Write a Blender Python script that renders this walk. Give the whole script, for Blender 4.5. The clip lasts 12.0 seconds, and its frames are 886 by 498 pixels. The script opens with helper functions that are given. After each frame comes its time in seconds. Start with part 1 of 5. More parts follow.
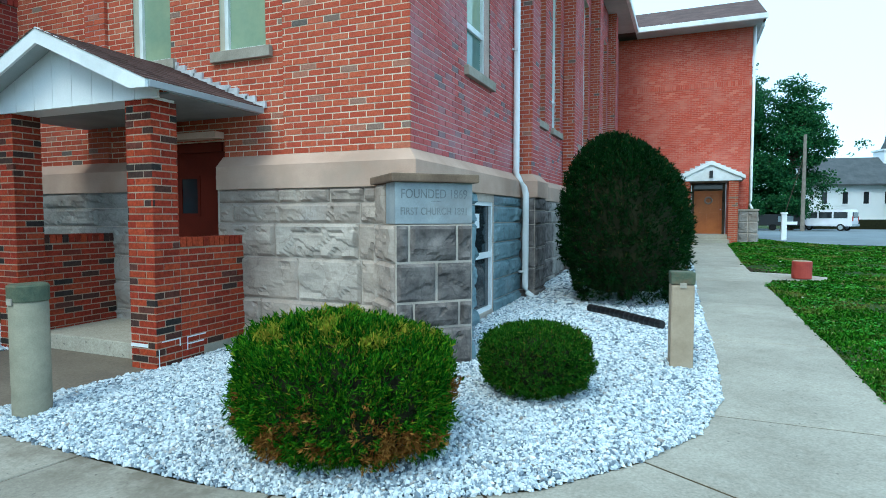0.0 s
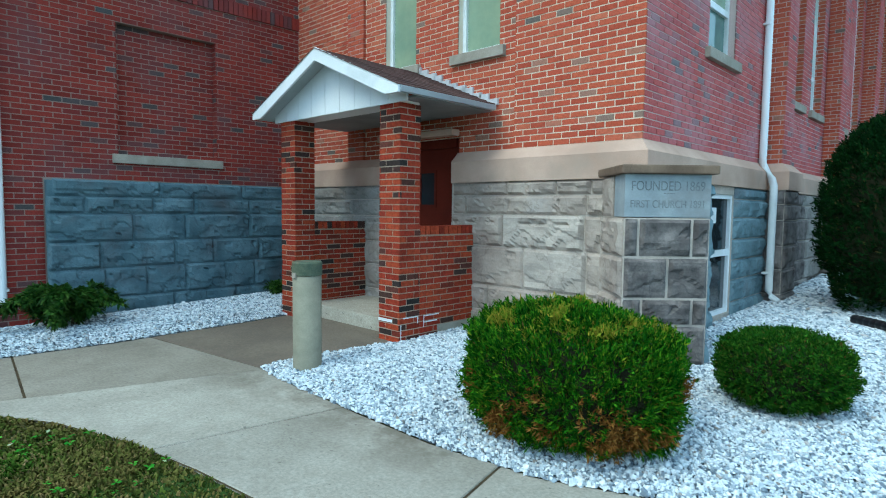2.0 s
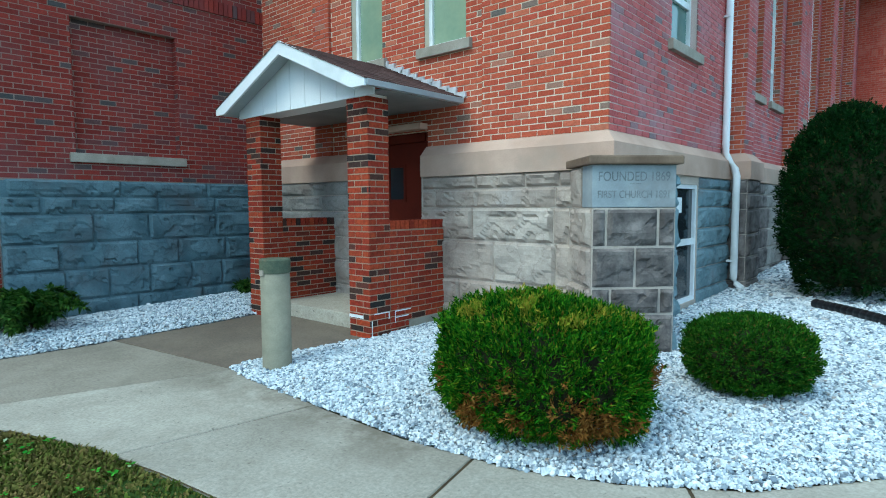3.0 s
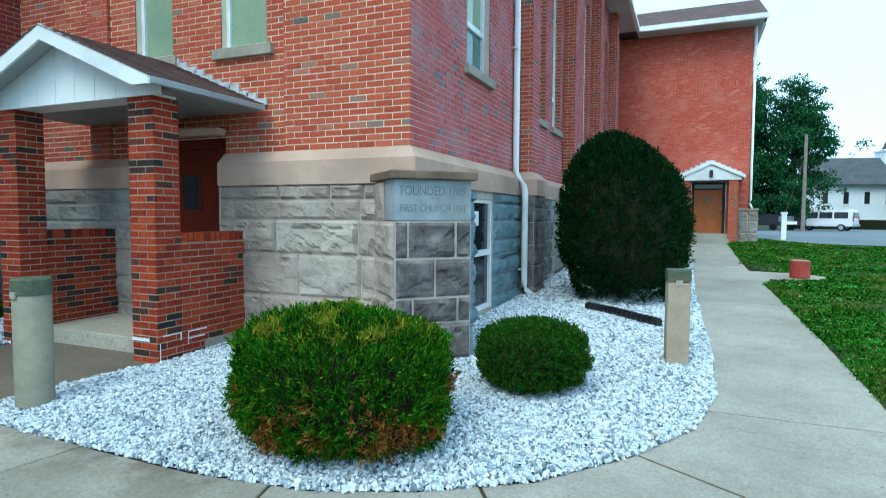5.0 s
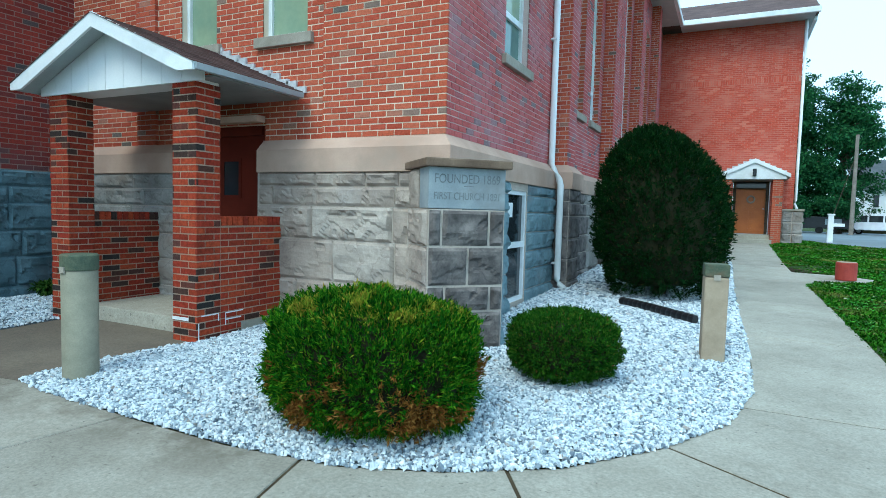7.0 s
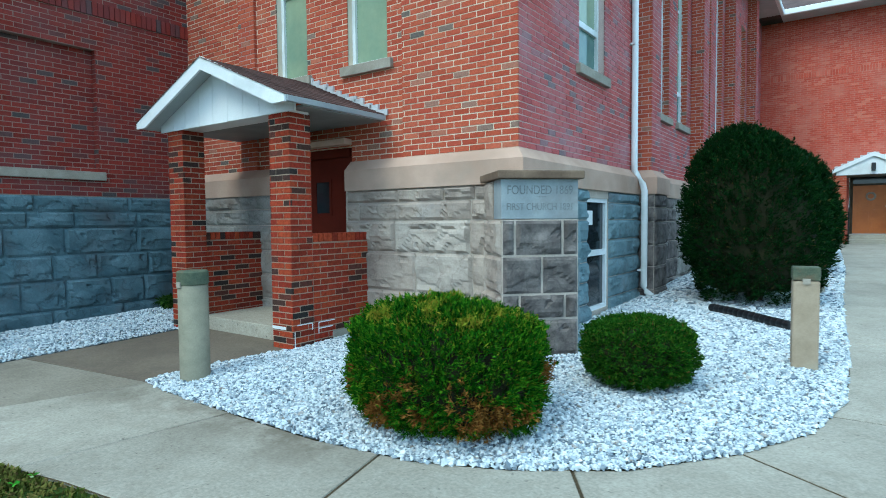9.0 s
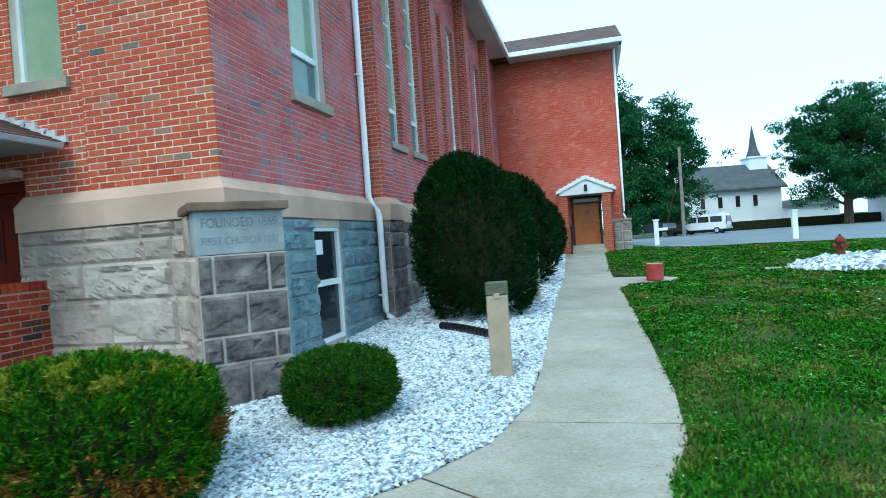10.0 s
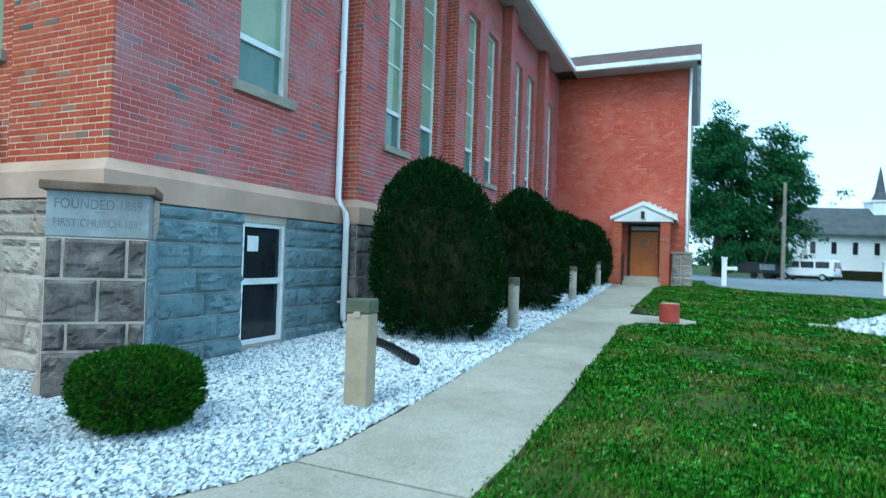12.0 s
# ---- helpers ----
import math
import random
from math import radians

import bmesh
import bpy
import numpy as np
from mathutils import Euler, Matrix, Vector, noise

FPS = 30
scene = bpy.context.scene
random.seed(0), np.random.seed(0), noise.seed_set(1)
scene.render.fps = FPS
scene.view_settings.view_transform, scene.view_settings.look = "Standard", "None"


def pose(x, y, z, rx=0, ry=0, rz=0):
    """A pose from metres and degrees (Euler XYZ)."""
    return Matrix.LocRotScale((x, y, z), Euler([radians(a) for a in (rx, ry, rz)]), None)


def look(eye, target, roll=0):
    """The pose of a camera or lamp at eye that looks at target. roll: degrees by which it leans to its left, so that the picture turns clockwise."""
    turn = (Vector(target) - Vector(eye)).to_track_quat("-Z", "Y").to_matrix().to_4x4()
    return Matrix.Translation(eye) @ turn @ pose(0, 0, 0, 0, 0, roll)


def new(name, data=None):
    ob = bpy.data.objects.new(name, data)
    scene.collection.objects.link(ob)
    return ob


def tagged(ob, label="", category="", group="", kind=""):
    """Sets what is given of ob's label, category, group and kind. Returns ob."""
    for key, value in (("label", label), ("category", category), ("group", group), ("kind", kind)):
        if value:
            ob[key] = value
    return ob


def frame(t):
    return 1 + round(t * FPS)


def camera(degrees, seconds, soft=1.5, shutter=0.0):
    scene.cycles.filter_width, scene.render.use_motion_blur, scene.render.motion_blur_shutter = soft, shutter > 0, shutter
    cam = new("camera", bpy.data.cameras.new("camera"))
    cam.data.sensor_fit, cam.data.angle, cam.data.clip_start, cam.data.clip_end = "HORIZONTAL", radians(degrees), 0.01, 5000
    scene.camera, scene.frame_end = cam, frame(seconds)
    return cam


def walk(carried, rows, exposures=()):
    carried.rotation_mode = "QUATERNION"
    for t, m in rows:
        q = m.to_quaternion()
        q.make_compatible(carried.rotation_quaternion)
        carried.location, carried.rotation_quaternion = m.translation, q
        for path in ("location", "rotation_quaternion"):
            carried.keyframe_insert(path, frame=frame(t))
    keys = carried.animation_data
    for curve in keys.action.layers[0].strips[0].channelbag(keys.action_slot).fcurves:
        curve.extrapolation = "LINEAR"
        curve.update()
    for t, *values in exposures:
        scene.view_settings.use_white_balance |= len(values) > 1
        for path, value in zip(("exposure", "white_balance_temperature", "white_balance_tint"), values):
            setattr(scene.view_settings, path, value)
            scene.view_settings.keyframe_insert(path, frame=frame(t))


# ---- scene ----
cam = camera(74.7, 12.0, soft=0.8, shutter=0.4)
PATH = [
    (0, (0.313, -0.535, 1.67), (-0.463, 1.305, 1.561), 0.0),
    (0.5, (0.316, -0.539, 1.665), (-0.529, 1.272, 1.589), -0.9),
    (1, (0.301, -0.643, 1.702), (-0.952, 0.915, 1.638), -0.5),
    (1.5, (0.317, -0.711, 1.666), (-1.169, 0.627, 1.611), -0.9),
    (2, (0.289, -0.687, 1.658), (-1.095, 0.751, 1.521), 0.7),
    (2.5, (0.277, -0.66, 1.641), (-1.073, 0.805, 1.467), -0.1),
    (4.5, (0.365, -0.641, 1.637), (-0.582, 1.12, 1.6), 0.7),
    (5, (0.352, -0.578, 1.657), (-0.426, 1.261, 1.542), 0.3),
    (5.5, (0.33, -0.558, 1.629), (-0.499, 1.249, 1.415), 0.6),
    (6, (0.32, -0.582, 1.642), (-0.54, 1.214, 1.456), 1.9),
    (6.5, (0.335, -0.582, 1.608), (-0.55, 1.206, 1.477), 1.6),
    (8.3, (0.418, -0.626, 1.567), (-0.427, 1.18, 1.411), 1.0),
    (8.5, (0.386, -0.576, 1.596), (-0.453, 1.227, 1.376), 0.6),
    (9, (0.636, -0.694, 1.592), (-0.523, 0.933, 1.496), -0.5),
    (9.5, (0.883, -0.474, 1.572), (0.049, 1.342, 1.506), -0.5),
    (10, (1.22, -0.15, 1.589), (0.717, 1.786, 1.561), -4.0),
    (10.5, (1.714, 0.03, 1.591), (1.103, 1.934, 1.537), -4.8),
    (11, (2.106, 0.486, 1.552), (1.535, 2.403, 1.546), 2.3),
    (11.5, (2.458, 0.857, 1.486), (1.787, 2.74, 1.402), 0.8),
    (12, (2.938, 1.138, 1.553), (2.128, 2.967, 1.575), 2.0),
]
walk(cam, [(t, look(eye, target, roll)) for t, eye, target, roll in PATH], [(0.0, 0.68, 5080, -11), (10.0, 0.68, 5080, -11), (11.0, 0.68, 5010, -11), (12.0, 0.68, 4880, -13)])

# ---- light: a bright veiled evening sky, warm glow low in the south-west ----
SUN_EL, SUN_AZ = radians(52), radians(188)
world = bpy.data.worlds.new("sky")
scene.world = world
world.use_nodes = True
wn = world.node_tree
sky = wn.nodes.new("ShaderNodeTexSky")
sky.sky_type, sky.sun_disc = "NISHITA", False
sky.sun_elevation, sky.sun_rotation = SUN_EL, SUN_AZ
sky.air_density, sky.dust_density, sky.ozone_density = 1.0, 1.5, 1.0
veil = wn.nodes.new("ShaderNodeMix")
veil.data_type = "RGBA"
veil.inputs[0].default_value = 0.70
wn.links.new(sky.outputs[0], veil.inputs[6])
veil.inputs[7].default_value = (6.3, 7.3, 8.3, 1)
wn.links.new(veil.outputs[2], wn.nodes["Background"].inputs[0])
wn.nodes["Background"].inputs[1].default_value = 0.15
sun = new("sun", bpy.data.lights.new("sun", "SUN"))
sun.data.energy, sun.data.angle, sun.data.color = 1.3, radians(30), (1.0, 0.85, 0.68)
sun.matrix_world = look((0, 0, 30), (0 - 30 * math.sin(SUN_AZ) * math.cos(SUN_EL), 0 - 30 * math.cos(SUN_AZ) * math.cos(SUN_EL), 30 - 30 * math.sin(SUN_EL)))


# ---- materials ----
def material(name):
    m = bpy.data.materials.new(name)
    m.use_nodes = True
    return m, m.node_tree.nodes, m.node_tree.links, m.node_tree.nodes["Principled BSDF"]


def noise_node(nt, links, scale, detail=4.0, rough=0.6, coord="Object"):
    tc = nt.new("ShaderNodeTexCoord")
    n = nt.new("ShaderNodeTexNoise")
    n.inputs["Scale"].default_value, n.inputs["Detail"].default_value, n.inputs["Roughness"].default_value = scale, detail, rough
    links.new(tc.outputs[coord], n.inputs["Vector"])
    return n


def ramp_node(nt, stops):
    r = nt.new("ShaderNodeValToRGB")
    el = r.color_ramp.elements
    while len(el) < len(stops):
        el.new(0.5)
    for e, (p, c) in zip(el, stops):
        e.position, e.color = p, (*c, 1)
    return r


def mixed(nt, links, a, b, fac, mode="MIX"):
    m = nt.new("ShaderNodeMix")
    m.data_type, m.blend_type = "RGBA", mode
    for sock, v in ((m.inputs[6], a), (m.inputs[7], b)):
        if isinstance(v, tuple):
            sock.default_value = (*v, 1)
        else:
            links.new(v, sock)
    if isinstance(fac, float):
        m.inputs[0].default_value = fac
    else:
        links.new(fac, m.inputs[0])
    return m.outputs[2]


def bump(nt, links, bsdf, height, strength, dist=0.01):
    b = nt.new("ShaderNodeBump")
    b.inputs["Strength"].default_value, b.inputs["Distance"].default_value = strength, dist
    links.new(height, b.inputs["Height"])
    links.new(b.outputs[0], bsdf.inputs["Normal"])


def surface(name, dark, light, scale=3.0, fine=60.0, rough=0.8, bumps=0.3, dist=0.005, blotch=0.5, stain=None, coord="Object", vein=None):
    """A mottled solid: two scales of tone, fine relief, and stains of their own shape."""
    m, nt, links, bsdf = material(name)
    a, b = noise_node(nt, links, scale, coord=coord), noise_node(nt, links, fine, 3, 0.7, coord)
    r = ramp_node(nt, [(0.3, dark), (0.7, light)])
    links.new(a.outputs["Fac"], r.inputs[0])
    grain = ramp_node(nt, [(0.3, (1 - blotch,) * 3), (0.7, (1, 1, 1))])
    links.new(b.outputs["Fac"], grain.inputs[0])
    col = mixed(nt, links, r.outputs[0], grain.outputs[0], 0.7, "MULTIPLY")
    if stain:
        s = noise_node(nt, links, scale * 0.45, 5, 0.65, coord)
        sr = ramp_node(nt, [(0.52, (0, 0, 0)), (0.7, (1, 1, 1))])
        links.new(s.outputs["Fac"], sr.inputs[0])
        col = mixed(nt, links, col, stain, sr.outputs[0])
    if vein:
        q = noise_node(nt, links, 2.3, 6, 0.55, coord)
        q.inputs["Distortion"].default_value = 0.6
        vr = ramp_node(nt, [(0.485, (0, 0, 0)), (0.498, (0.4, 0.4, 0.4)), (0.512, (0, 0, 0))])
        links.new(q.outputs["Fac"], vr.inputs[0])
        col = mixed(nt, links, col, vein, vr.outputs[0])
    links.new(col, bsdf.inputs["Base Color"])
    bsdf.inputs["Roughness"].default_value = rough
    if rough > 0.7:
        bsdf.inputs["Specular IOR Level"].default_value = 0.2
    if bumps:
        bump(nt, links, bsdf, b.outputs["Fac"], bumps, dist)
    return m


def pieces(name, stops, source, rough=0.85, fine=70.0, cloud=None, low=0.62, edge=(0.48, 0.72), gloss=0.12):
    """Bricks or leaves: a tone for each piece (its own object, or its own island of a joined mesh)."""
    m, nt, links, bsdf = material(name)
    if source == "object":
        out = nt.new("ShaderNodeObjectInfo").outputs["Random"]
    else:
        out = nt.new("ShaderNodeNewGeometry").outputs["Random Per Island"]
    r = ramp_node(nt, stops)
    r.color_ramp.interpolation = "LINEAR"
    links.new(out, r.inputs[0])
    tc = nt.new("ShaderNodeNewGeometry")
    n = nt.new("ShaderNodeTexNoise")
    n.inputs["Scale"].default_value, n.inputs["Detail"].default_value = fine, 4
    links.new(tc.outputs["Position"], n.inputs["Vector"])
    g = ramp_node(nt, [(0.3, (low,) * 3), (0.7, (1, 1, 1))])
    links.new(n.outputs["Fac"], g.inputs[0])
    col = mixed(nt, links, r.outputs[0], g.outputs[0], 0.8, "MULTIPLY")
    if cloud:
        c = nt.new("ShaderNodeTexNoise")
        c.inputs["Scale"].default_value, c.inputs["Detail"].default_value = 1.3, 5
        links.new(tc.outputs["Position"], c.inputs["Vector"])
        cr = ramp_node(nt, [(edge[0], (0, 0, 0)), (edge[1], (0.75, 0.75, 0.75))])
        links.new(c.outputs["Fac"], cr.inputs[0])
        col = mixed(nt, links, col, cloud, cr.outputs[0])
    links.new(col, bsdf.inputs["Base Color"])
    bsdf.inputs["Roughness"].default_value = rough
    bsdf.inputs["Specular IOR Level"].default_value = gloss
    bump(nt, links, bsdf, n.outputs["Fac"], 0.4, 0.004)
    return m


RED = [(0.0, (0.40, 0.075, 0.04)), (0.35, (0.53, 0.125, 0.062)), (0.7, (0.45, 0.083, 0.047)), (0.93, (0.56, 0.16, 0.085)), (0.965, (0.32, 0.20, 0.15)), (1.0, (0.14, 0.125, 0.11))]
# east-facing brick: blue sky light is put into the plum tone
PLUM = [(0.0, (0.44, 0.092, 0.085)), (0.45, (0.57, 0.145, 0.135)), (0.88, (0.44, 0.105, 0.11)), (0.95, (0.32, 0.20, 0.21)), (1.0, (0.15, 0.16, 0.17))]
HALL = [(0.0, (0.50, 0.085, 0.052)), (0.4, (0.62, 0.125, 0.078)), (0.8, (0.53, 0.095, 0.064)), (1.0, (0.68, 0.22, 0.15))]
PORCH = [(0.0, (0.22, 0.030, 0.016)), (0.25, (0.42, 0.072, 0.028)), (0.5, (0.33, 0.042, 0.022)), (0.78, (0.26, 0.034, 0.018)), (0.81, (0.08, 0.04, 0.03)), (0.93, (0.035, 0.032, 0.03)), (1.0, (0.16, 0.05, 0.035))]
# wing: old dark brick, lowered further to hold the inner corner's shade
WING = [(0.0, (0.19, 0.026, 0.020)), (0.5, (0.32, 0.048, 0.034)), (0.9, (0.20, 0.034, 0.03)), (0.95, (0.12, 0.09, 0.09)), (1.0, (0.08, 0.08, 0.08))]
SOOT = (0.45, 0.22, 0.245)
M = {}
for key, stops, cloud in (("red", RED, None), ("plum", PLUM, SOOT), ("porch", PORCH, None), ("wing", WING, (0.16, 0.07, 0.075)), ("hall", HALL, (0.52, 0.17, 0.125))):
    worn = dict(fine=34.0, low=0.42) if key == "porch" else dict(fine=55.0, low=0.55)
    M[key + "_o"] = pieces(key + "_brick", stops, "object", cloud=cloud, **worn)
    M[key + "_i"] = pieces(key + "_brick_joined", stops, "island", cloud=cloud, **worn)
M["mortar"] = surface("lime_mortar", (0.68, 0.58, 0.45), (0.84, 0.75, 0.60), 2.0, 120, 0.95, 0.4, blotch=0.15)
M["mortar_dark"] = surface("old_mortar", (0.54, 0.40, 0.36), (0.72, 0.57, 0.52), 1.5, 120, 0.95, 0.4)
M["mortar_hall"] = surface("hall_mortar", (0.50, 0.20, 0.145), (0.62, 0.29, 0.22), 1.5, 120, 0.95, 0.4)
M["mortar_porch"] = surface("porch_mortar", (0.36, 0.27, 0.19), (0.50, 0.40, 0.30), 2.0, 120, 0.95, 0.4)
# wing mortar, dimmed with the same corner shade
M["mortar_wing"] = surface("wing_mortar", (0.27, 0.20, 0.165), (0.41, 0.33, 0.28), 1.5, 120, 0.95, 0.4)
M["granite"] = surface("grey_granite", (0.24, 0.225, 0.205), (0.44, 0.41, 0.375), 2.2, 45, 0.85, 0.5, 0.007, 0.35, (0.24, 0.20, 0.17), vein=(0.09, 0.08, 0.07))
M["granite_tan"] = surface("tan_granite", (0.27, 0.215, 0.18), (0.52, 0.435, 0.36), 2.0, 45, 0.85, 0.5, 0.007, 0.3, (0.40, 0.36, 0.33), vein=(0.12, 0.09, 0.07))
M["granite_pale"] = surface("pale_buff_granite", (0.34, 0.29, 0.245), (0.55, 0.48, 0.41), 1.6, 45, 0.85, 0.5, 0.007, 0.3, (0.40, 0.35, 0.30), vein=(0.14, 0.11, 0.09))
# soot on the buttress front; on the nave bases shade put into the stone
M["granite_dark"] = surface("sooty_granite", (0.07, 0.062, 0.06), (0.27, 0.235, 0.215), 5.0, 45, 0.85, 0.5, 0.007, 0.4, (0.10, 0.085, 0.08), vein=(0.03, 0.03, 0.03))
# stone of east-facing sides: cool sky light is put into its blue
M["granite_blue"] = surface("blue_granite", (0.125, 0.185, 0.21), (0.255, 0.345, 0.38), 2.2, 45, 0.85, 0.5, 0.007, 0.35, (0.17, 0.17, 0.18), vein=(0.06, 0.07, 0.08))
# wing stone: the corner's bluish shade is put into the teal
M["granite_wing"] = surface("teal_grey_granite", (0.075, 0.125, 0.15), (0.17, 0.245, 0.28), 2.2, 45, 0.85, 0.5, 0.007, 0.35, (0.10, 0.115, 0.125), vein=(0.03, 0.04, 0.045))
M["sandstone"] = surface("buff_sandstone", (0.42, 0.28, 0.205), (0.58, 0.41, 0.315), 1.2, 90, 0.85, 0.25, 0.004, 0.2, (0.36, 0.28, 0.22))
M["capstone"] = surface("brown_capstone", (0.12, 0.08, 0.055), (0.25, 0.175, 0.12), 3, 60, 0.85, 0.5, 0.006, 0.3)
M["datestone"] = surface("smooth_grey_stone", (0.25, 0.28, 0.30), (0.36, 0.39, 0.40), 4, 90, 0.75, 0.2, 0.003, 0.2, (0.22, 0.22, 0.22))
M["letter"] = surface("cut_letter", (0.16, 0.175, 0.18), (0.28, 0.30, 0.31), 8, 90, 0.9, 0)
M["joint"] = surface("pale_pointing", (0.50, 0.42, 0.35), (0.62, 0.54, 0.46), 6, 120, 0.95, 0.4)
M["sill"] = surface("stone_sill", (0.28, 0.25, 0.20), (0.44, 0.39, 0.32), 4, 80, 0.85, 0.4, 0.004, 0.3)
M["white"] = surface("white_paint", (0.77, 0.79, 0.80), (0.87, 0.88, 0.88), 1.5, 60, 0.5, 0.1, 0.002, 0.08, (0.58, 0.60, 0.58))
M["fascia"] = surface("grey_metal_trim", (0.27, 0.31, 0.34), (0.40, 0.44, 0.46), 1.5, 60, 0.45, 0.1, 0.002, 0.1)
# soffit under the porches: their shade is put into this darker grey
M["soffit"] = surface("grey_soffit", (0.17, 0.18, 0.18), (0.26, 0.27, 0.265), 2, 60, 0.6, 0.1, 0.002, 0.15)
M["roofbrown"] = surface("brown_roofing", (0.085, 0.055, 0.05), (0.15, 0.10, 0.09), 2.0, 40, 0.95, 0.4, 0.01, 0.3)
M["eavesoffit"] = surface("pale_grey_soffit", (0.40, 0.43, 0.44), (0.52, 0.55, 0.55), 2, 60, 0.6, 0.1, 0.002, 0.15)
M["flash"] = surface("lead_flashing", (0.45, 0.45, 0.47), (0.72, 0.70, 0.70), 12, 90, 0.45, 0.2, 0.002, 0.2)
M["shingle"] = pieces("brown_shingle", [(0, (0.075, 0.045, 0.04)), (0.5, (0.13, 0.08, 0.07)), (1, (0.18, 0.11, 0.095))], "island", 0.95, 160)
M["bollard"] = surface("painted_concrete", (0.32, 0.25, 0.17), (0.44, 0.35, 0.25), 5, 90, 0.8, 0.3, 0.003, 0.2, (0.30, 0.28, 0.21))
# round bollard: darker copy of the paint, its shaded side in the colour
M["bollard_round"] = surface("greened_concrete", (0.20, 0.19, 0.14), (0.30, 0.28, 0.205), 5, 90, 0.8, 0.3, 0.003, 0.25, (0.17, 0.16, 0.12))
M["bollard_old"] = surface("bare_concrete", (0.25, 0.23, 0.19), (0.38, 0.36, 0.30), 5, 90, 0.9, 0.4, 0.003, 0.3)
M["bollard_cap"] = surface("weathered_cap", (0.06, 0.085, 0.06), (0.15, 0.16, 0.10), 9, 90, 0.75, 0.3, 0.003, 0.4, (0.16, 0.10, 0.06))
M["glass"] = surface("green_blinded_pane", (0.22, 0.31, 0.22), (0.36, 0.42, 0.27), 1.2, 20, 0.06, 0, blotch=0.1)
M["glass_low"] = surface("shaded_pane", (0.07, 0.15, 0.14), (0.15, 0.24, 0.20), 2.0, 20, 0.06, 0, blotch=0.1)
M["glass_dark"] = surface("dark_pane", (0.012, 0.015, 0.018), (0.03, 0.035, 0.04), 2, 20, 0.08, 0, blotch=0.1)
M["door"] = surface("red_brown_door", (0.085, 0.010, 0.004), (0.13, 0.017, 0.007), 2, 50, 0.85, 0.2, 0.002, 0.25)
M["oak"] = surface("orange_oak_door", (0.50, 0.14, 0.022), (0.66, 0.21, 0.035), 2, 40, 0.45, 0.2, 0.002, 0.25)
M["black"] = surface("black_plastic", (0.005, 0.005, 0.006), (0.014, 0.014, 0.016), 6, 60, 0.3, 0.3, 0.004, 0.3)
M["soil"] = surface("dark_soil", (0.05, 0.035, 0.02), (0.10, 0.075, 0.04), 4, 60, 1.0, 0.8, 0.01, 0.4)
# near-black: the shade deep among twigs is put into this colour
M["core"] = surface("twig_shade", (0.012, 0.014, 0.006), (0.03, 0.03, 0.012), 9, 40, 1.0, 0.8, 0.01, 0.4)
M["turf"] = surface("turf", (0.022, 0.05, 0.006), (0.05, 0.085, 0.012), 1.1, 30, 1.0, 0.8, 0.02, 0.5, (0.10, 0.085, 0.035))
M["asphalt"] = surface("asphalt", (0.15, 0.18, 0.20), (0.22, 0.25, 0.27), 0.6, 40, 0.9, 0.4, 0.005, 0.2)
M["chip"] = pieces("white_marble_chip", [(0, (0.14, 0.17, 0.21)), (0.2, (0.36, 0.42, 0.47)), (0.5, (0.66, 0.72, 0.76)), (0.94, (0.88, 0.90, 0.91)), (1.0, (0.34, 0.30, 0.26))], "island", 0.7, 40)
# base under the white chips: bluish shade of the gaps put into its colour
M["bed"] = surface("packed_chips", (0.06, 0.075, 0.09), (0.20, 0.23, 0.26), 25, 60, 0.9, 0.9, 0.02, 0.4)
M["bark"] = surface("bark", (0.06, 0.045, 0.03), (0.13, 0.10, 0.07), 6, 40, 0.95, 0.9, 0.01, 0.4)
M["arbor"] = pieces("arborvitae_spray", [(0, (0.008, 0.045, 0.002)), (0.5, (0.030, 0.12, 0.003)), (0.9, (0.085, 0.21, 0.005)), (0.98, (0.20, 0.25, 0.012)), (1, (0.20, 0.10, 0.03))], "island", 0.7, 14, low=0.4, gloss=0.04)
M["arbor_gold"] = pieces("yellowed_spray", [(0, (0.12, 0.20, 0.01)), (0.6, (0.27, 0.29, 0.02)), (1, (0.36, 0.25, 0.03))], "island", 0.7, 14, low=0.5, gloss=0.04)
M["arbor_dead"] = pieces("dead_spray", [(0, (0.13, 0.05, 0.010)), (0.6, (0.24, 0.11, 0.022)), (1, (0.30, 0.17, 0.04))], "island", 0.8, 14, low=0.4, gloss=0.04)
M["yew"] = pieces("yew_needle", [(0, (0.004, 0.018, 0.004)), (0.6, (0.009, 0.036, 0.007)), (0.96, (0.02, 0.06, 0.010)), (1, (0.12, 0.08, 0.03))], "island", 0.6, 6, low=0.35, gloss=0.04)
M["small"] = pieces("boxwood_leaf", [(0, (0.012, 0.050, 0.004)), (0.6, (0.032, 0.105, 0.006)), (0.96, (0.085, 0.18, 0.012)), (1, (0.18, 0.06, 0.03))], "island", 0.6, 14, low=0.4, gloss=0.04)
M["leaf"] = pieces("broad_leaf", [(0, (0.014, 0.045, 0.006)), (0.6, (0.035, 0.09, 0.010)), (1, (0.085, 0.15, 0.02))], "island", 0.55, 12, low=0.45)
M["treeleaf"] = pieces("tree_leaf", [(0, (0.018, 0.065, 0.026)), (0.6, (0.036, 0.12, 0.040)), (1, (0.065, 0.18, 0.05))], "island", 0.6, 0.6, low=0.4, gloss=0.04)
M["blade"] = pieces("grass_blade", [(0, (0.018, 0.08, 0.003)), (0.6, (0.044, 0.16, 0.006)), (0.95, (0.09, 0.23, 0.012)), (1, (0.28, 0.27, 0.10))], "island", 0.75, 2.2, cloud=(0.20, 0.17, 0.05), low=0.35, edge=(0.53, 0.72), gloss=0.04)
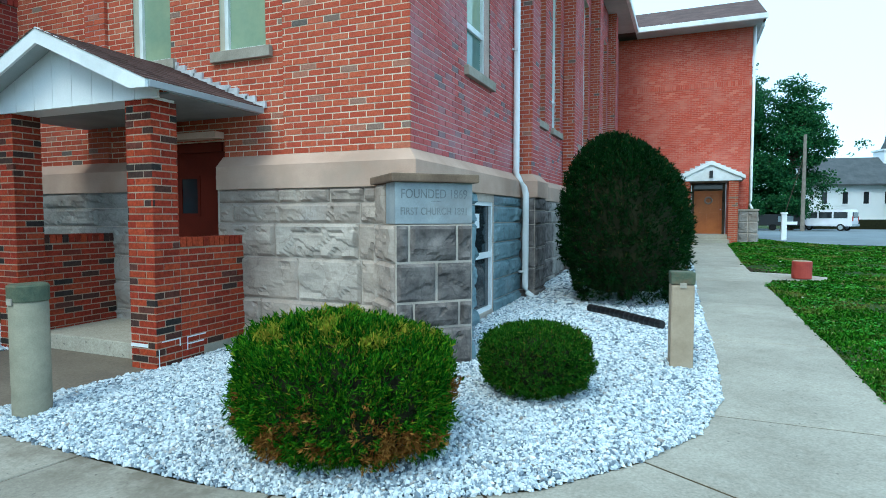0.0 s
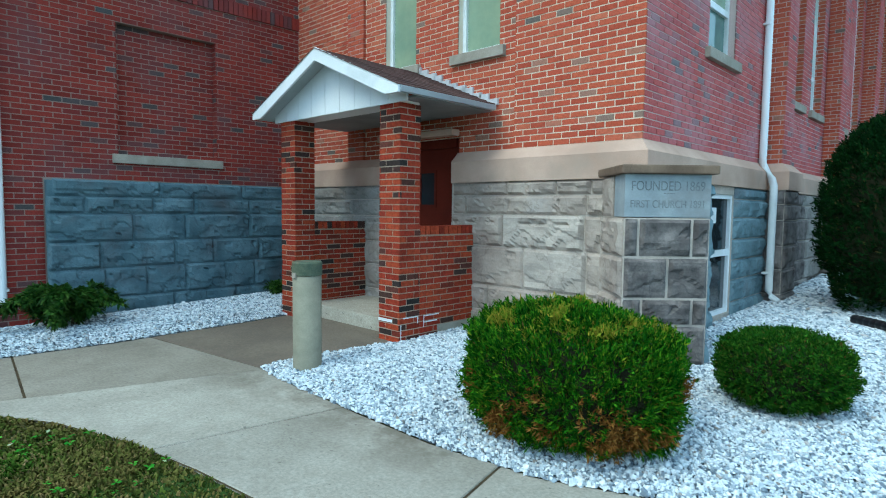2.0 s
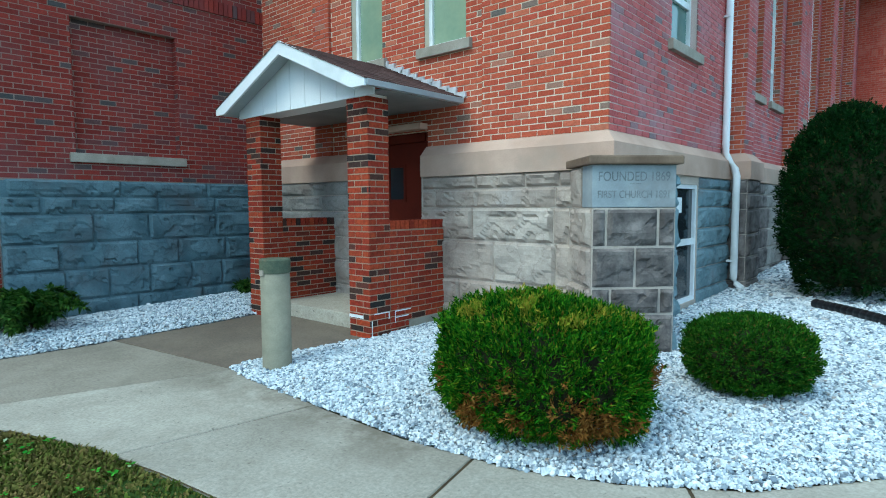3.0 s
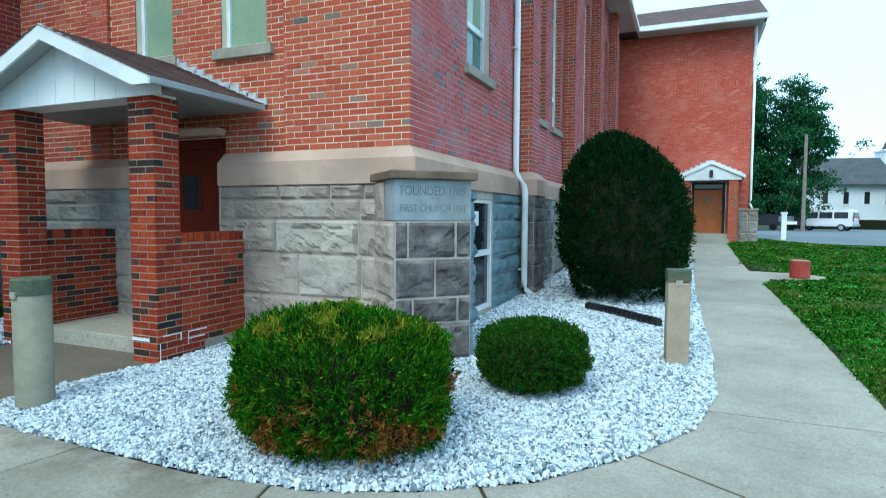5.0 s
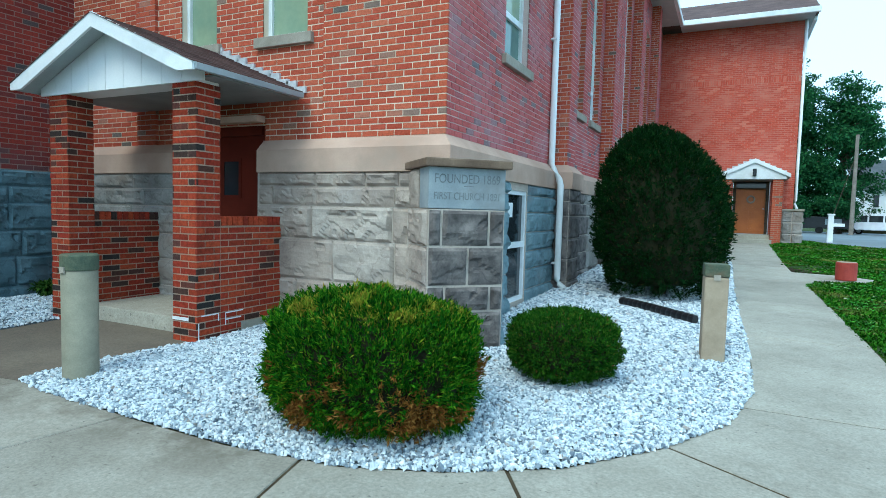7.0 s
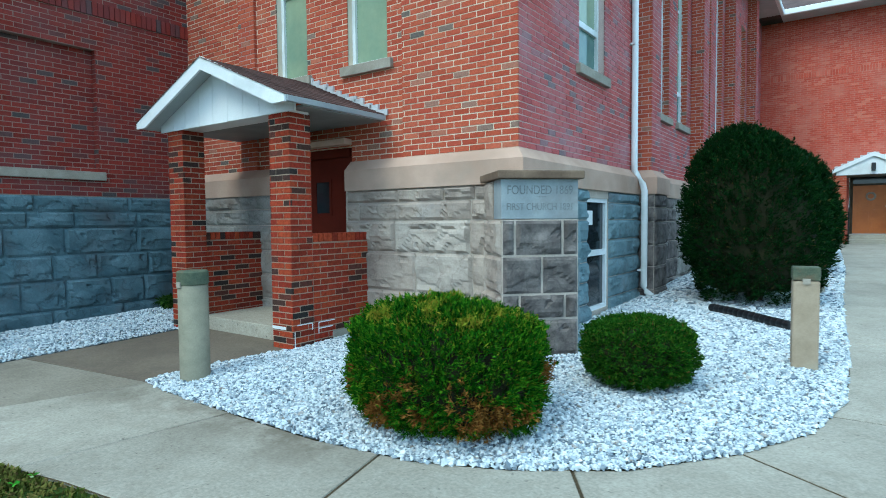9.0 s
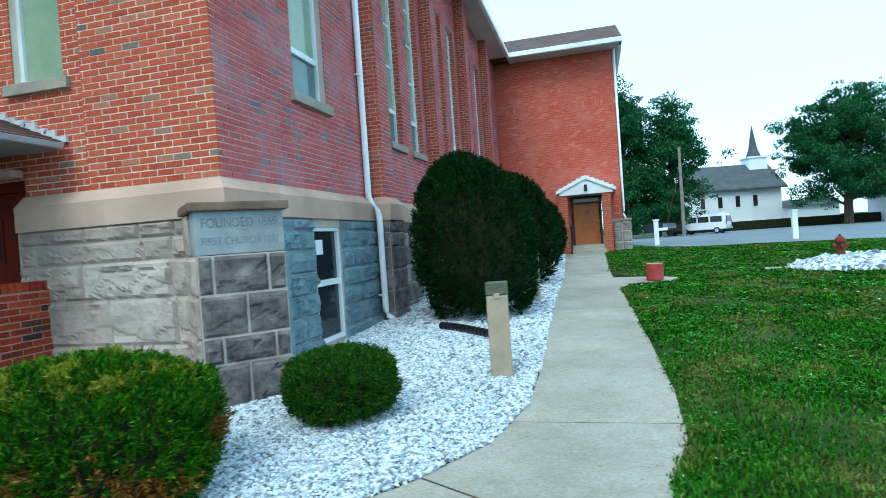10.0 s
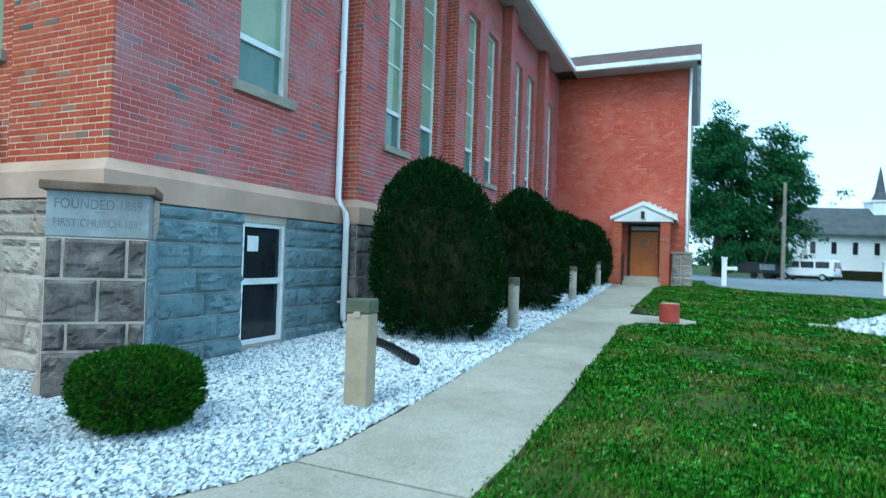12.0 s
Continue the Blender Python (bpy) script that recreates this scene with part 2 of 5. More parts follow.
M["blade_dry"] = pieces("dry_grass_blade", [(0, (0.03, 0.07, 0.006)), (0.45, (0.07, 0.13, 0.012)), (0.8, (0.13, 0.13, 0.03)), (1, (0.26, 0.19, 0.08))], "island", 0.75, 2.2, cloud=(0.17, 0.12, 0.04), low=0.35, edge=(0.42, 0.66), gloss=0.04)
M["clover"] = pieces("clover_leaf", [(0, (0.03, 0.14, 0.008)), (0.7, (0.07, 0.26, 0.015)), (0.97, (0.13, 0.34, 0.03)), (1, (0.55, 0.55, 0.4))], "island", 0.8, 2.2, low=0.45)
M["redpaint"] = surface("faded_red_paint", (0.30, 0.035, 0.025), (0.42, 0.06, 0.04), 6, 60, 0.7, 0.3, 0.003, 0.3)
M["rust"] = surface("rusty_red_iron", (0.09, 0.03, 0.018), (0.20, 0.055, 0.03), 9, 60, 0.8, 0.4, 0.004, 0.4)
M["vanwhite"] = surface("white_car_paint", (0.72, 0.68, 0.74), (0.80, 0.81, 0.82), 1, 30, 0.25, 0, blotch=0.05)
M["tyre"] = surface("tyre_rubber", (0.012, 0.012, 0.012), (0.03, 0.03, 0.03), 9, 60, 0.85, 0.2)
M["roofgrey"] = surface("grey_shingle_roof", (0.08, 0.09, 0.095), (0.13, 0.14, 0.15), 1, 30, 0.95, 0.2)
M["clap"] = surface("white_clapboard", (0.84, 0.86, 0.89), (0.89, 0.90, 0.92), 0.5, 20, 0.6, 0.0, blotch=0.03)
M["wood"] = surface("grey_pole_wood", (0.20, 0.17, 0.14), (0.32, 0.28, 0.23), 3, 50, 0.9, 0.4)


# ---- mesh helpers ----
def mesh_of(name, verts, faces, mat, smooth=False):
    me = bpy.data.meshes.new(name)
    me.from_pydata([tuple(map(float, v)) for v in verts] if not isinstance(verts, np.ndarray) else verts.tolist(), [], faces if isinstance(faces, list) else faces.tolist())
    me.materials.append(mat)
    if smooth:
        me.polygons.foreach_set("use_smooth", [True] * len(me.polygons))
    return me


def part(name, bm, mat, parent=None, label="", smooth=False):
    me = bpy.data.meshes.new(name)
    bmesh.ops.recalc_face_normals(bm, faces=bm.faces)
    bm.to_mesh(me)
    bm.free()
    me.materials.append(mat)
    if smooth:
        me.polygons.foreach_set("use_smooth", [True] * len(me.polygons))
    ob = new(name, me)
    ob.parent = parent
    return tagged(ob, label)


def thing(name, label, category, group="", kind="", at=(0, 0, 0)):
    ob = new(name)
    ob.location = at
    return tagged(ob, label, category, group, kind)


def box(bm, x0, x1, y0, y1, z0, z1, bevel=0.0):
    r = bmesh.ops.create_cube(bm, size=1.0)
    bmesh.ops.scale(bm, vec=(abs(x1 - x0), abs(y1 - y0), abs(z1 - z0)), verts=r["verts"])
    bmesh.ops.translate(bm, vec=((x0 + x1) / 2, (y0 + y1) / 2, (z0 + z1) / 2), verts=r["verts"])
    if bevel:
        edges = {e for v in r["verts"] for e in v.link_edges}
        bmesh.ops.bevel(bm, geom=list(edges), offset=bevel, segments=2, affect="EDGES", profile=0.6)
    return bm


def B(*a, **k):
    return box(bmesh.new(), *a, **k)


def prism(bm, profile, axis, a, b):
    """A closed profile drawn out along x or y; profile in (other, z)."""
    def p(q, w):
        return (w, q[0], q[1]) if axis == "x" else (q[0], w, q[1])
    n = len(profile)
    va = [bm.verts.new(p(q, a)) for q in profile]
    vb = [bm.verts.new(p(q, b)) for q in profile]
    bm.faces.new(va)
    bm.faces.new(vb[::-1])
    for i in range(n):
        bm.faces.new((va[i], va[(i + 1) % n], vb[(i + 1) % n], vb[i]))
    return bm


def lathe(bm, rings, seg=20, at=(0, 0, 0)):
    """Rings of (radius, z) turned about the upright, closed at both ends."""
    loops = [[bm.verts.new((at[0] + r * math.cos(2 * math.pi * i / seg), at[1] + r * math.sin(2 * math.pi * i / seg), at[2] + z)) for i in range(seg)] for r, z in rings]
    for a, b in zip(loops, loops[1:]):
        for i in range(seg):
            bm.faces.new((a[i], a[(i + 1) % seg], b[(i + 1) % seg], b[i]))
    bm.faces.new(loops[0][::-1])
    bm.faces.new(loops[-1])
    return bm


def tube(bm, points, r, seg=10, flat=1.0):
    """A pipe along points."""
    loops = []
    pts = [Vector(p) for p in points]
    for i, p in enumerate(pts):
        d = (pts[min(i + 1, len(pts) - 1)] - pts[max(i - 1, 0)]).normalized()
        ref = Vector((0, 0, 1)) if abs(d.z) < 0.9 else Vector((0, 1, 0))
        s = d.cross(ref).normalized()
        u = s.cross(d)
        rr = r[i] if isinstance(r, (list, tuple)) else r
        loops.append([bm.verts.new(p + s * rr * math.cos(2 * math.pi * k / seg) + u * rr * flat * math.sin(2 * math.pi * k / seg)) for k in range(seg)])
    for a, b in zip(loops, loops[1:]):
        for k in range(seg):
            bm.faces.new((a[k], a[(k + 1) % seg], b[(k + 1) % seg], b[k]))
    bm.faces.new(loops[0][::-1])
    bm.faces.new(loops[-1])
    return bm


def gz(x, y):
    """Height of the ground: level before the church, rising north along it, then falling a little to the street."""
    return 0.032 * min(max(y, 0.0), 24.0) - 0.010 * min(max(y - 24.0, 0.0), 30.0)


class Face:
    """A wall's own frame: u along it, z up, d outwards."""
    def __init__(self, ox, oy, ux, uy, nx, ny):
        self.o, self.u, self.n = (ox, oy), (ux, uy), (nx, ny)

    def p(self, u, d, z):
        return (self.o[0] + self.u[0] * u + self.n[0] * d, self.o[1] + self.u[1] * u + self.n[1] * d, z)

    def box(self, bm, u0, u1, d0, d1, z0, z1, bevel=0.0):
        a, b = self.p(u0, d0, z0), self.p(u1, d1, z1)
        return box(bm, min(a[0], b[0]), max(a[0], b[0]), min(a[1], b[1]), max(a[1], b[1]), z0, z1, bevel)

    def B(self, *a, **k):
        return self.box(bmesh.new(), *a, **k)


def wall_with_holes(face, u0, u1, z0, z1, holes, thick, d=0.0):
    """A wall as a solid with openings cut right through it."""
    us = sorted({u0, u1, *[h[0] for h in holes], *[h[1] for h in holes]})
    zs = sorted({z0, z1, *[h[2] for h in holes], *[h[3] for h in holes]})
    us, zs = [u for u in us if u0 <= u <= u1], [z for z in zs if z0 <= z <= z1]
    bm = bmesh.new()
    cells = {(i, j) for i in range(len(us) - 1) for j in range(len(zs) - 1)
             if not any(h[0] < (us[i] + us[i + 1]) / 2 < h[1] and h[2] < (zs[j] + zs[j + 1]) / 2 < h[3] for h in holes)}
    cache = {}

    def v(i, j, back):
        if (i, j, back) not in cache:
            cache[i, j, back] = bm.verts.new(face.p(us[i], d - (thick if back else 0), zs[j]))
        return cache[i, j, back]
    for i, j in cells:
        for back in (0, 1):
            bm.faces.new((v(i, j, back), v(i + 1, j, back), v(i + 1, j + 1, back), v(i, j + 1, back)))
        for (di, dj), (a, b) in (((-1, 0), ((i, j), (i, j + 1))), ((1, 0), ((i + 1, j), (i + 1, j + 1))), ((0, -1), ((i, j), (i + 1, j))), ((0, 1), ((i, j + 1), (i + 1, j + 1)))):
            if (i + di, j + dj) not in cells:
                bm.faces.new((v(*a, 0), v(*b, 0), v(*b, 1), v(*a, 1)))
    return bm


COURSE, BRICK, GAP = 0.0715, 0.214, 0.0135


def courses(u0, u1, z0, z1, holes=(), length=BRICK, course=COURSE, start=0.0):
    """Running bond: rectangles (u0, u1, z0, z1) of bricks, cut at openings."""
    out, row, z = [], 0, z0
    while z + course * 0.6 < z1:
        top = min(z + course - GAP, z1)
        cuts = [(h[0], h[1]) for h in holes if h[2] < top - 0.01 and h[3] > z + 0.01]
        u = u0 - (length / 2 if row % 2 else 0) + start
        while u < u1:
            a, b = max(u, u0), min(u + length - GAP, u1)
            spans = [(a, b)]
            for c0, c1 in cuts:
                spans = [s for p, q in spans for s in ((p, min(q, c0)), (max(p, c1), q)) if s[1] - s[0] > 0.012]
            out += [(p, q, z, top) for p, q in spans if q - p > 0.012]
            u += length
        z += course
        row += 1
    return out


CUBE_F = np.array([(0, 1, 2, 3), (0, 4, 5, 1), (1, 5, 6, 2), (2, 6, 7, 3), (3, 7, 4, 0)])
UNIT = {}


def brick_unit(mat):
    if mat.name not in UNIT:
        bm = B(-0.5, 0.5, -0.5, 0.5, -0.5, 0.5)
        me = bpy.data.meshes.new("brick")
        bm.to_mesh(me)
        bm.free()
        me.materials.append(mat)
        UNIT[mat.name] = me
    return UNIT[mat.name]


def lay(face, rects, mats, parent, d=0.0, proud=0.0045, singly=None, name="brick", rest="bricks", rng=random.Random(5)):
    """Bricks on a wall. Those for which singly(u, z) holds are parts of their own (300 at most), the rest one joined piece."""
    own = [r for r in rects if singly and singly((r[0] + r[1]) / 2, (r[2] + r[3]) / 2)][:300]
    ids = set(map(id, own))
    me = brick_unit(mats[0])
    turn = math.atan2(face.u[1], face.u[0])
    for u0, u1, z0, z1 in own:
        ob = new(name, me)
        out = proud + rng.uniform(-0.002, 0.003)
        ob.matrix_basis = Matrix.LocRotScale(face.p((u0 + u1) / 2, d + (out - 0.02) / 2, (z0 + z1) / 2), Euler((0, 0, turn)), (u1 - u0, out + 0.02, z1 - z0))
        ob.parent = parent
    others = [r for r in rects if id(r) not in ids]
    if others:
        verts, faces = [], []
        for k, (u0, u1, z0, z1) in enumerate(others):
            o = d + proud + rng.uniform(-0.002, 0.003)
            for dd in (o, d - 0.01):
                verts += [face.p(u0, dd, z0), face.p(u1, dd, z0), face.p(u1, dd, z1), face.p(u0, dd, z1)]
        faces = (CUBE_F[None] + 8 * np.arange(len(others))[:, None, None]).reshape(-1, 4)
        ob = new(rest, mesh_of(rest, np.array(verts), faces, mats[1]))
        ob.parent = parent
        tagged(ob, kind="stuff")


def stone_block(face, u0, u1, z0, z1, d, mat, parent, depth=0.05, seed=0, name="stone_block", fine=0.03):
    """A rock-faced block: a margin at the joints, a split face heaving out of it, stepped by chipped ledges."""
    nu, nz = max(5, int((u1 - u0) / fine)), max(4, int((z1 - z0) / fine))
    verts, faces = [], []
    for j in range(nz + 1):
        for i in range(nu + 1):
            a, b = i / nu, j / nz
            x, z = a * (u1 - u0), b * (z1 - z0)
            edge = min(x, u1 - u0 - x, z, z1 - z0 - z)
            swell = min(1.0, edge / 0.03)
            n = noise.noise(Vector((u0 * 3.1 + x * 3 + seed, z0 * 2.7 + z * 5, seed * 1.7)))
            n2 = noise.noise(Vector(((u0 + x) * 13 + seed, (z0 + z) * 15, seed)))
            # chipped ledges: the face drops where a wandering line runs across the block
            run = z - (z1 - z0) * (0.34 + 0.5 * noise.noise(Vector((x * 3.2 + seed, seed * 2.3, 0.5)))) + 0.02 * n2
            ledge = 0.30 if run < 0 else 0.0
            chip = 0.55 if noise.noise(Vector((x * 7 + seed, z * 9, 4.0 + seed))) > 0.34 and edge < 0.11 else 0.0
            u = u0 + x + (0.006 * n2 if 0 < i < nu else 0.003 * n2)
            out = swell * depth * max(0.08, 0.9 + 0.7 * n + 0.2 * n2 - ledge - chip)
            verts.append(face.p(u, d + 0.007 + out, z0 + z + (0.005 * n if 0 < j < nz else 0.0)))
    for j in range(nz):
        for i in range(nu):
            k = j * (nu + 1) + i
            faces.append((k, k + 1, k + nu + 2, k + nu + 1))
    rim = [i for i in range(nu + 1)] + [(j + 1) * (nu + 1) - 1 for j in range(1, nz + 1)] + [nz * (nu + 1) + i for i in range(nu - 1, -1, -1)] + [j * (nu + 1) for j in range(nz - 1, 0, -1)]
    base = len(verts)
    verts += [face.p(*(lambda u, z: (u, d - 0.06, z))(min(max((Vector(verts[r]).xy - Vector(face.o)).dot(Vector(face.u)), u0), u1), verts[r][2])) for r in rim]
    for k in range(len(rim)):
        faces.append((rim[k], base + k, base + (k + 1) % len(rim), rim[(k + 1) % len(rim)]))
    ob = new(name, mesh_of(name, verts, faces, mat))
    ob.parent = parent
    return ob


def ashlar(face, u0, u1, rows, d, mats, parent, rng, lo=0.45, hi=0.9, depth=0.05, holes=()):
    """Courses of rock-faced blocks between the heights in rows."""
    for z0, z1 in zip(rows, rows[1:]):
        u = u0
        while u < u1 - 0.02:
            w = rng.uniform(lo, hi)
            e = u + w if u1 - (u + w) > 0.3 else u1
            spans = [(u, e)]
            for h in holes:
                if h[2] < z1 - 0.02 and h[3] > z0 + 0.02:
                    spans = [s for p, q in spans for s in ((p, min(q, h[0])), (max(p, h[1]), q)) if s[1] - s[0] > 0.06]
            for p, q in spans:
                stone_block(face, p + 0.006, q - 0.006, z0 + 0.006, z1 - 0.006, d, rng.choice(mats), parent, depth * rng.uniform(0.6, 1.2), rng.uniform(0, 50))
            u = e


# ---- the ground ----
def sheet(name, xs, ys, mat, up=0.0):
    bm = bmesh.new()
    grid = [[bm.verts.new((x, y, gz(x, y) + up)) for x in xs] for y in ys]
    for a, b in zip(grid, grid[1:]):
        for i in range(len(xs) - 1):
            bm.faces.new((a[i], a[i + 1], b[i + 1], b[i]))
    return part(name, bm, mat)


far = [-2500, -600, -150, -60, -20]
tagged(sheet("ground", far + [-12, -6, 0, 6, 12] + [20, 60, 150, 600, 2500], far + [-8, 0, 8, 16, 24, 30, 40, 54, 80, 150, 600, 2500], M["turf"]), "short green lawn with bare worn patches", "ground", kind="structure")

BED_EDGE = [(-4.86, 2.13), (-4.4, 2.06), (-3.3, 2.02), (-2.4, 2.01), (-1.6, 2.11), (-1.03, 2.33), (-0.46, 2.68), (0.04, 3.24), (0.40, 3.86), (0.58, 4.7), (0.60, 5.6), (0.53, 7.4), (0.44, 10.2), (0.40, 14.4), (0.25, 18.5), (0.1, 22.3)]
BED = BED_EDGE + [(-2.2, 22.3), (-2.2, 9.0), (-2.3, 5.0), (-4.5, 5.0), (-4.5, 3.7), (-4.66, 3.3)]
LAWN_EDGE = [(1.62, 22.0), (1.6, 15.2), (1.62, 13.9), (2.6, 13.7), (3.05, 13.25), (2.7, 12.7), (1.9, 12.6), (1.70, 11.8), (1.73, 10.4), (1.79, 7.6), (1.81, 6.0), (1.82, 5.1), (1.76, 4.0), (1.58, 3.35), (1.52, 2.6), (1.7, 1.5), (2.4, 0.2), (3.6, -1.2), (4.2, -9.0)]
LAWN_WEST = [(-0.8, -9.0), (-0.9, -0.4), (-1.3, 0.4), (-1.9, 0.78), (-2.57, 0.84), (-3.2, 0.76), (-3.9, 0.63), (-4.73, 0.36), (-5.81, -0.25), (-7.0, -1.2), (-8.0, -3.0)]
WEST_BED = [(-8.80, -3.0), (-7.75, -3.0), (-7.33, -0.13), (-7.03, 1.47), (-6.92, 3.0), (-6.92, 3.62), (-7.06, 3.7), (-7.06, 5.0), (-8.80, 5.0)]


def inside(poly, x, y):
    """Even-odd test for arrays of points."""
    hit = np.zeros(x.shape, bool)
    for (x0, y0), (x1, y1) in zip(poly, poly[1:] + poly[:1]):
        if y0 != y1:
            hit ^= ((y0 > y) != (y1 > y)) & (x < (x1 - x0) * (y - y0) / (y1 - y0) + x0)
    return hit


def slabs(name, outline, cuts, mat, old, up, thick, label, piece):
    """Paving cast in slabs: the outline cut along the joints, each slab a piece with its own rounded edges."""
    root = thing(name, label, "pavement", kind="structure")
    polys = [[Vector(p) for p in outline]]
    soil = bmesh.new()
    for p, n in cuts:
        p, n = Vector(p), Vector(n).normalized()
        way = Vector((-n.y, n.x))
        k = [inside([tuple(q) for q in poly], np.array([p.x]), np.array([p.y]))[0] for poly in polys].index(True)
        poly = polys.pop(k)
        marks = []
        for i, q in enumerate(poly):
            w = poly[(i + 1) % len(poly)]
            a, b = (q - p).dot(n), (w - p).dot(n)
            if a * b < 0:
                c = q + (w - q) * (a / (a - b))
                marks.append(((c - p).dot(way), i, c))
        near = max(x for x in marks if x[0] < 0), min(x for x in marks if x[0] > 0)
        (_, i, c), (_, j, d) = sorted(near, key=lambda x: x[1])
        polys += [[c] + poly[i + 1:j + 1] + [d], [d] + poly[j + 1:] + poly[:i + 1] + [c]]
    for pts in polys:
        pts = [q for i, q in enumerate(pts) if (q - pts[i - 1]).length > 0.04]
        soil.faces.new([soil.verts.new((q.x, q.y, gz(q.x, q.y) + up - 0.006)) for q in pts])
        one = bmesh.new()
        fc = one.faces.new([one.verts.new((p.x, p.y, 0)) for p in pts])
        fc.normal_update()
        if fc.normal.z < 0:
            fc.normal_flip()
        r = bmesh.ops.inset_individual(one, faces=[fc], thickness=0.008)
        bmesh.ops.delete(one, geom=r["faces"], context="FACES")
        top = bmesh.ops.inset_individual(one, faces=[fc], thickness=0.012)["faces"]
        inner = set(fc.verts)
        tilt = random.uniform(-0.003, 0.003)
        for v in one.verts:
            v.co.z = gz(v.co.x, v.co.y) + up + tilt - (0 if v in inner else 0.014)
        rim = [e for e in one.edges if e.is_boundary]
        ext = bmesh.ops.extrude_edge_only(one, edges=rim)
        for v in ext["geom"]:
            if isinstance(v, bmesh.types.BMVert):
                v.co.z -= thick
        bmesh.ops.triangulate(one, faces=[fc])
        mid = sum(pts, Vector((0, 0))) / len(pts)
        # slabs towards the porch take darker, browner concrete
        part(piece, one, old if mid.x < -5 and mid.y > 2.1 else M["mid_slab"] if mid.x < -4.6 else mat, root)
    bmesh.ops.triangulate(soil, faces=soil.faces[:])
    part("joint_soil", soil, M["soil"], root, "dark soil packed in the joints")
    return root


def concrete(name, low, high, dirt, washed=False):
    """Old broom-finished concrete; washed: soil carried out of the gravel bed over its edge."""
    m, nt, links, bsdf = material(name)
    geo = nt.new("ShaderNodeNewGeometry")

    def pos_noise(scale, detail=5.0, rough=0.6):
        n = nt.new("ShaderNodeTexNoise")
        n.inputs["Scale"].default_value, n.inputs["Detail"].default_value, n.inputs["Roughness"].default_value = scale, detail, rough
        links.new(geo.outputs["Position"], n.inputs["Vector"])
        return n.outputs["Fac"]

    def toned(value, stops):
        r = ramp_node(nt, stops)
        links.new(value, r.inputs[0])
        return r.outputs[0]

    def grey(v):
        return (v, v, v)

    col = toned(pos_noise(0.8), [(0.3, low), (0.7, high)])
    col = mixed(nt, links, col, toned(pos_noise(45, 4, 0.75), [(0.3, grey(0.55)), (0.65, grey(1))]), 0.8, "MULTIPLY")
    col = mixed(nt, links, col, dirt, toned(pos_noise(1.7, 6, 0.7), [(0.54, grey(0)), (0.80, grey(0.6))]))
    if washed:
        axes = nt.new("ShaderNodeSeparateXYZ")
        links.new(geo.outputs["Position"], axes.inputs[0])
        mask = []
        for axis, lo, hi in (("Y", 1.35, 2.0), ("X", -1.6, -2.3), ("Y", 2.6, 2.3)):
            r = nt.new("ShaderNodeMapRange")
            r.inputs["From Min"].default_value, r.inputs["From Max"].default_value = lo, hi
            links.new(axes.outputs[axis], r.inputs["Value"])
            mask.append(r.outputs[0])
        soil = toned(pos_noise(2.6, 6, 0.7), [(0.36, grey(0.1)), (0.58, grey(0.9))])
        for v in mask:
            mul = nt.new("ShaderNodeMath")
            mul.operation = "MULTIPLY"
            links.new(v, mul.inputs[0])
            links.new(soil, mul.inputs[1])
            soil = mul.outputs[0]
        col = mixed(nt, links, col, (0.16, 0.135, 0.10), soil)
    col = mixed(nt, links, col, toned(nt.new("ShaderNodeObjectInfo").outputs["Random"], [(0, grey(0.86)), (1, grey(1))]), 1.0, "MULTIPLY")
    col = mixed(nt, links, col, toned(pos_noise(7.0, 6, 0.7), [(0.35, (0.90, 0.895, 0.88)), (0.62, grey(1))]), 1.0, "MULTIPLY")
    # scattered pits and bits of grit
    col = mixed(nt, links, col, (0.12, 0.11, 0.09), toned(pos_noise(26, 2, 0.5), [(0.69, grey(0)), (0.74, grey(0.7))]))
    links.new(col, bsdf.inputs["Base Color"])
    bsdf.inputs["Roughness"].default_value = 0.85
    bsdf.inputs["Specular IOR Level"].default_value = 0.25
    bump(nt, links, bsdf, pos_noise(90, 3, 0.8), 0.5, 0.004)
    return m


M["slab"] = concrete("step_concrete", (0.39, 0.355, 0.285), (0.58, 0.535, 0.44), (0.21, 0.19, 0.145))
M["walk"] = concrete("walk_concrete", (0.35, 0.32, 0.26), (0.52, 0.48, 0.40), (0.22, 0.20, 0.155), True)
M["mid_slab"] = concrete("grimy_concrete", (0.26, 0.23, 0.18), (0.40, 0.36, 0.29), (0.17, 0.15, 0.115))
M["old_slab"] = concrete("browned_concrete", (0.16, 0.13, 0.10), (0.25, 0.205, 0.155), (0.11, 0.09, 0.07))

PAVE = [(-8.0, -3.0)] + LAWN_WEST[::-1][1:] + LAWN_EDGE[::-1] + [(1.62, 22.6), (0.08, 22.6)] + [(x, y) for x, y in BED_EDGE[::-1]] + [(-4.66, 3.3), (-4.55, 3.66), (-4.9, 3.9), (-6.6, 3.9), (-6.92, 3.62), (-6.92, 3.0), (-7.03, 1.47), (-7.33, -0.13), (-7.75, -3.0)]
JOINTS = [((-5.04, 1.5), (1.85, -0.75)), ((-3.53, 1.4), (1.2, -0.28)), ((-1.79, 1.76), (0.54, 0.11)), ((-0.5, 2.17), (0.36, 0.23)), ((0.6, 2.99), (0.4, 0.72))]
JOINTS += [((1.1, y), (0, 1)) for y in (4.29, 6.9, 9.5, 12.2, 14.9, 17.6, 20.2)] + [((-5.9, 0.37), (0.17, 1.47)), ((-5.9, 1.98), (-0.2, 1.68))]
slabs("pavement", PAVE, JOINTS, M["walk"], M["old_slab"], 0.022, 0.12, "worn grey concrete walk cast in jointed slabs", "slab")

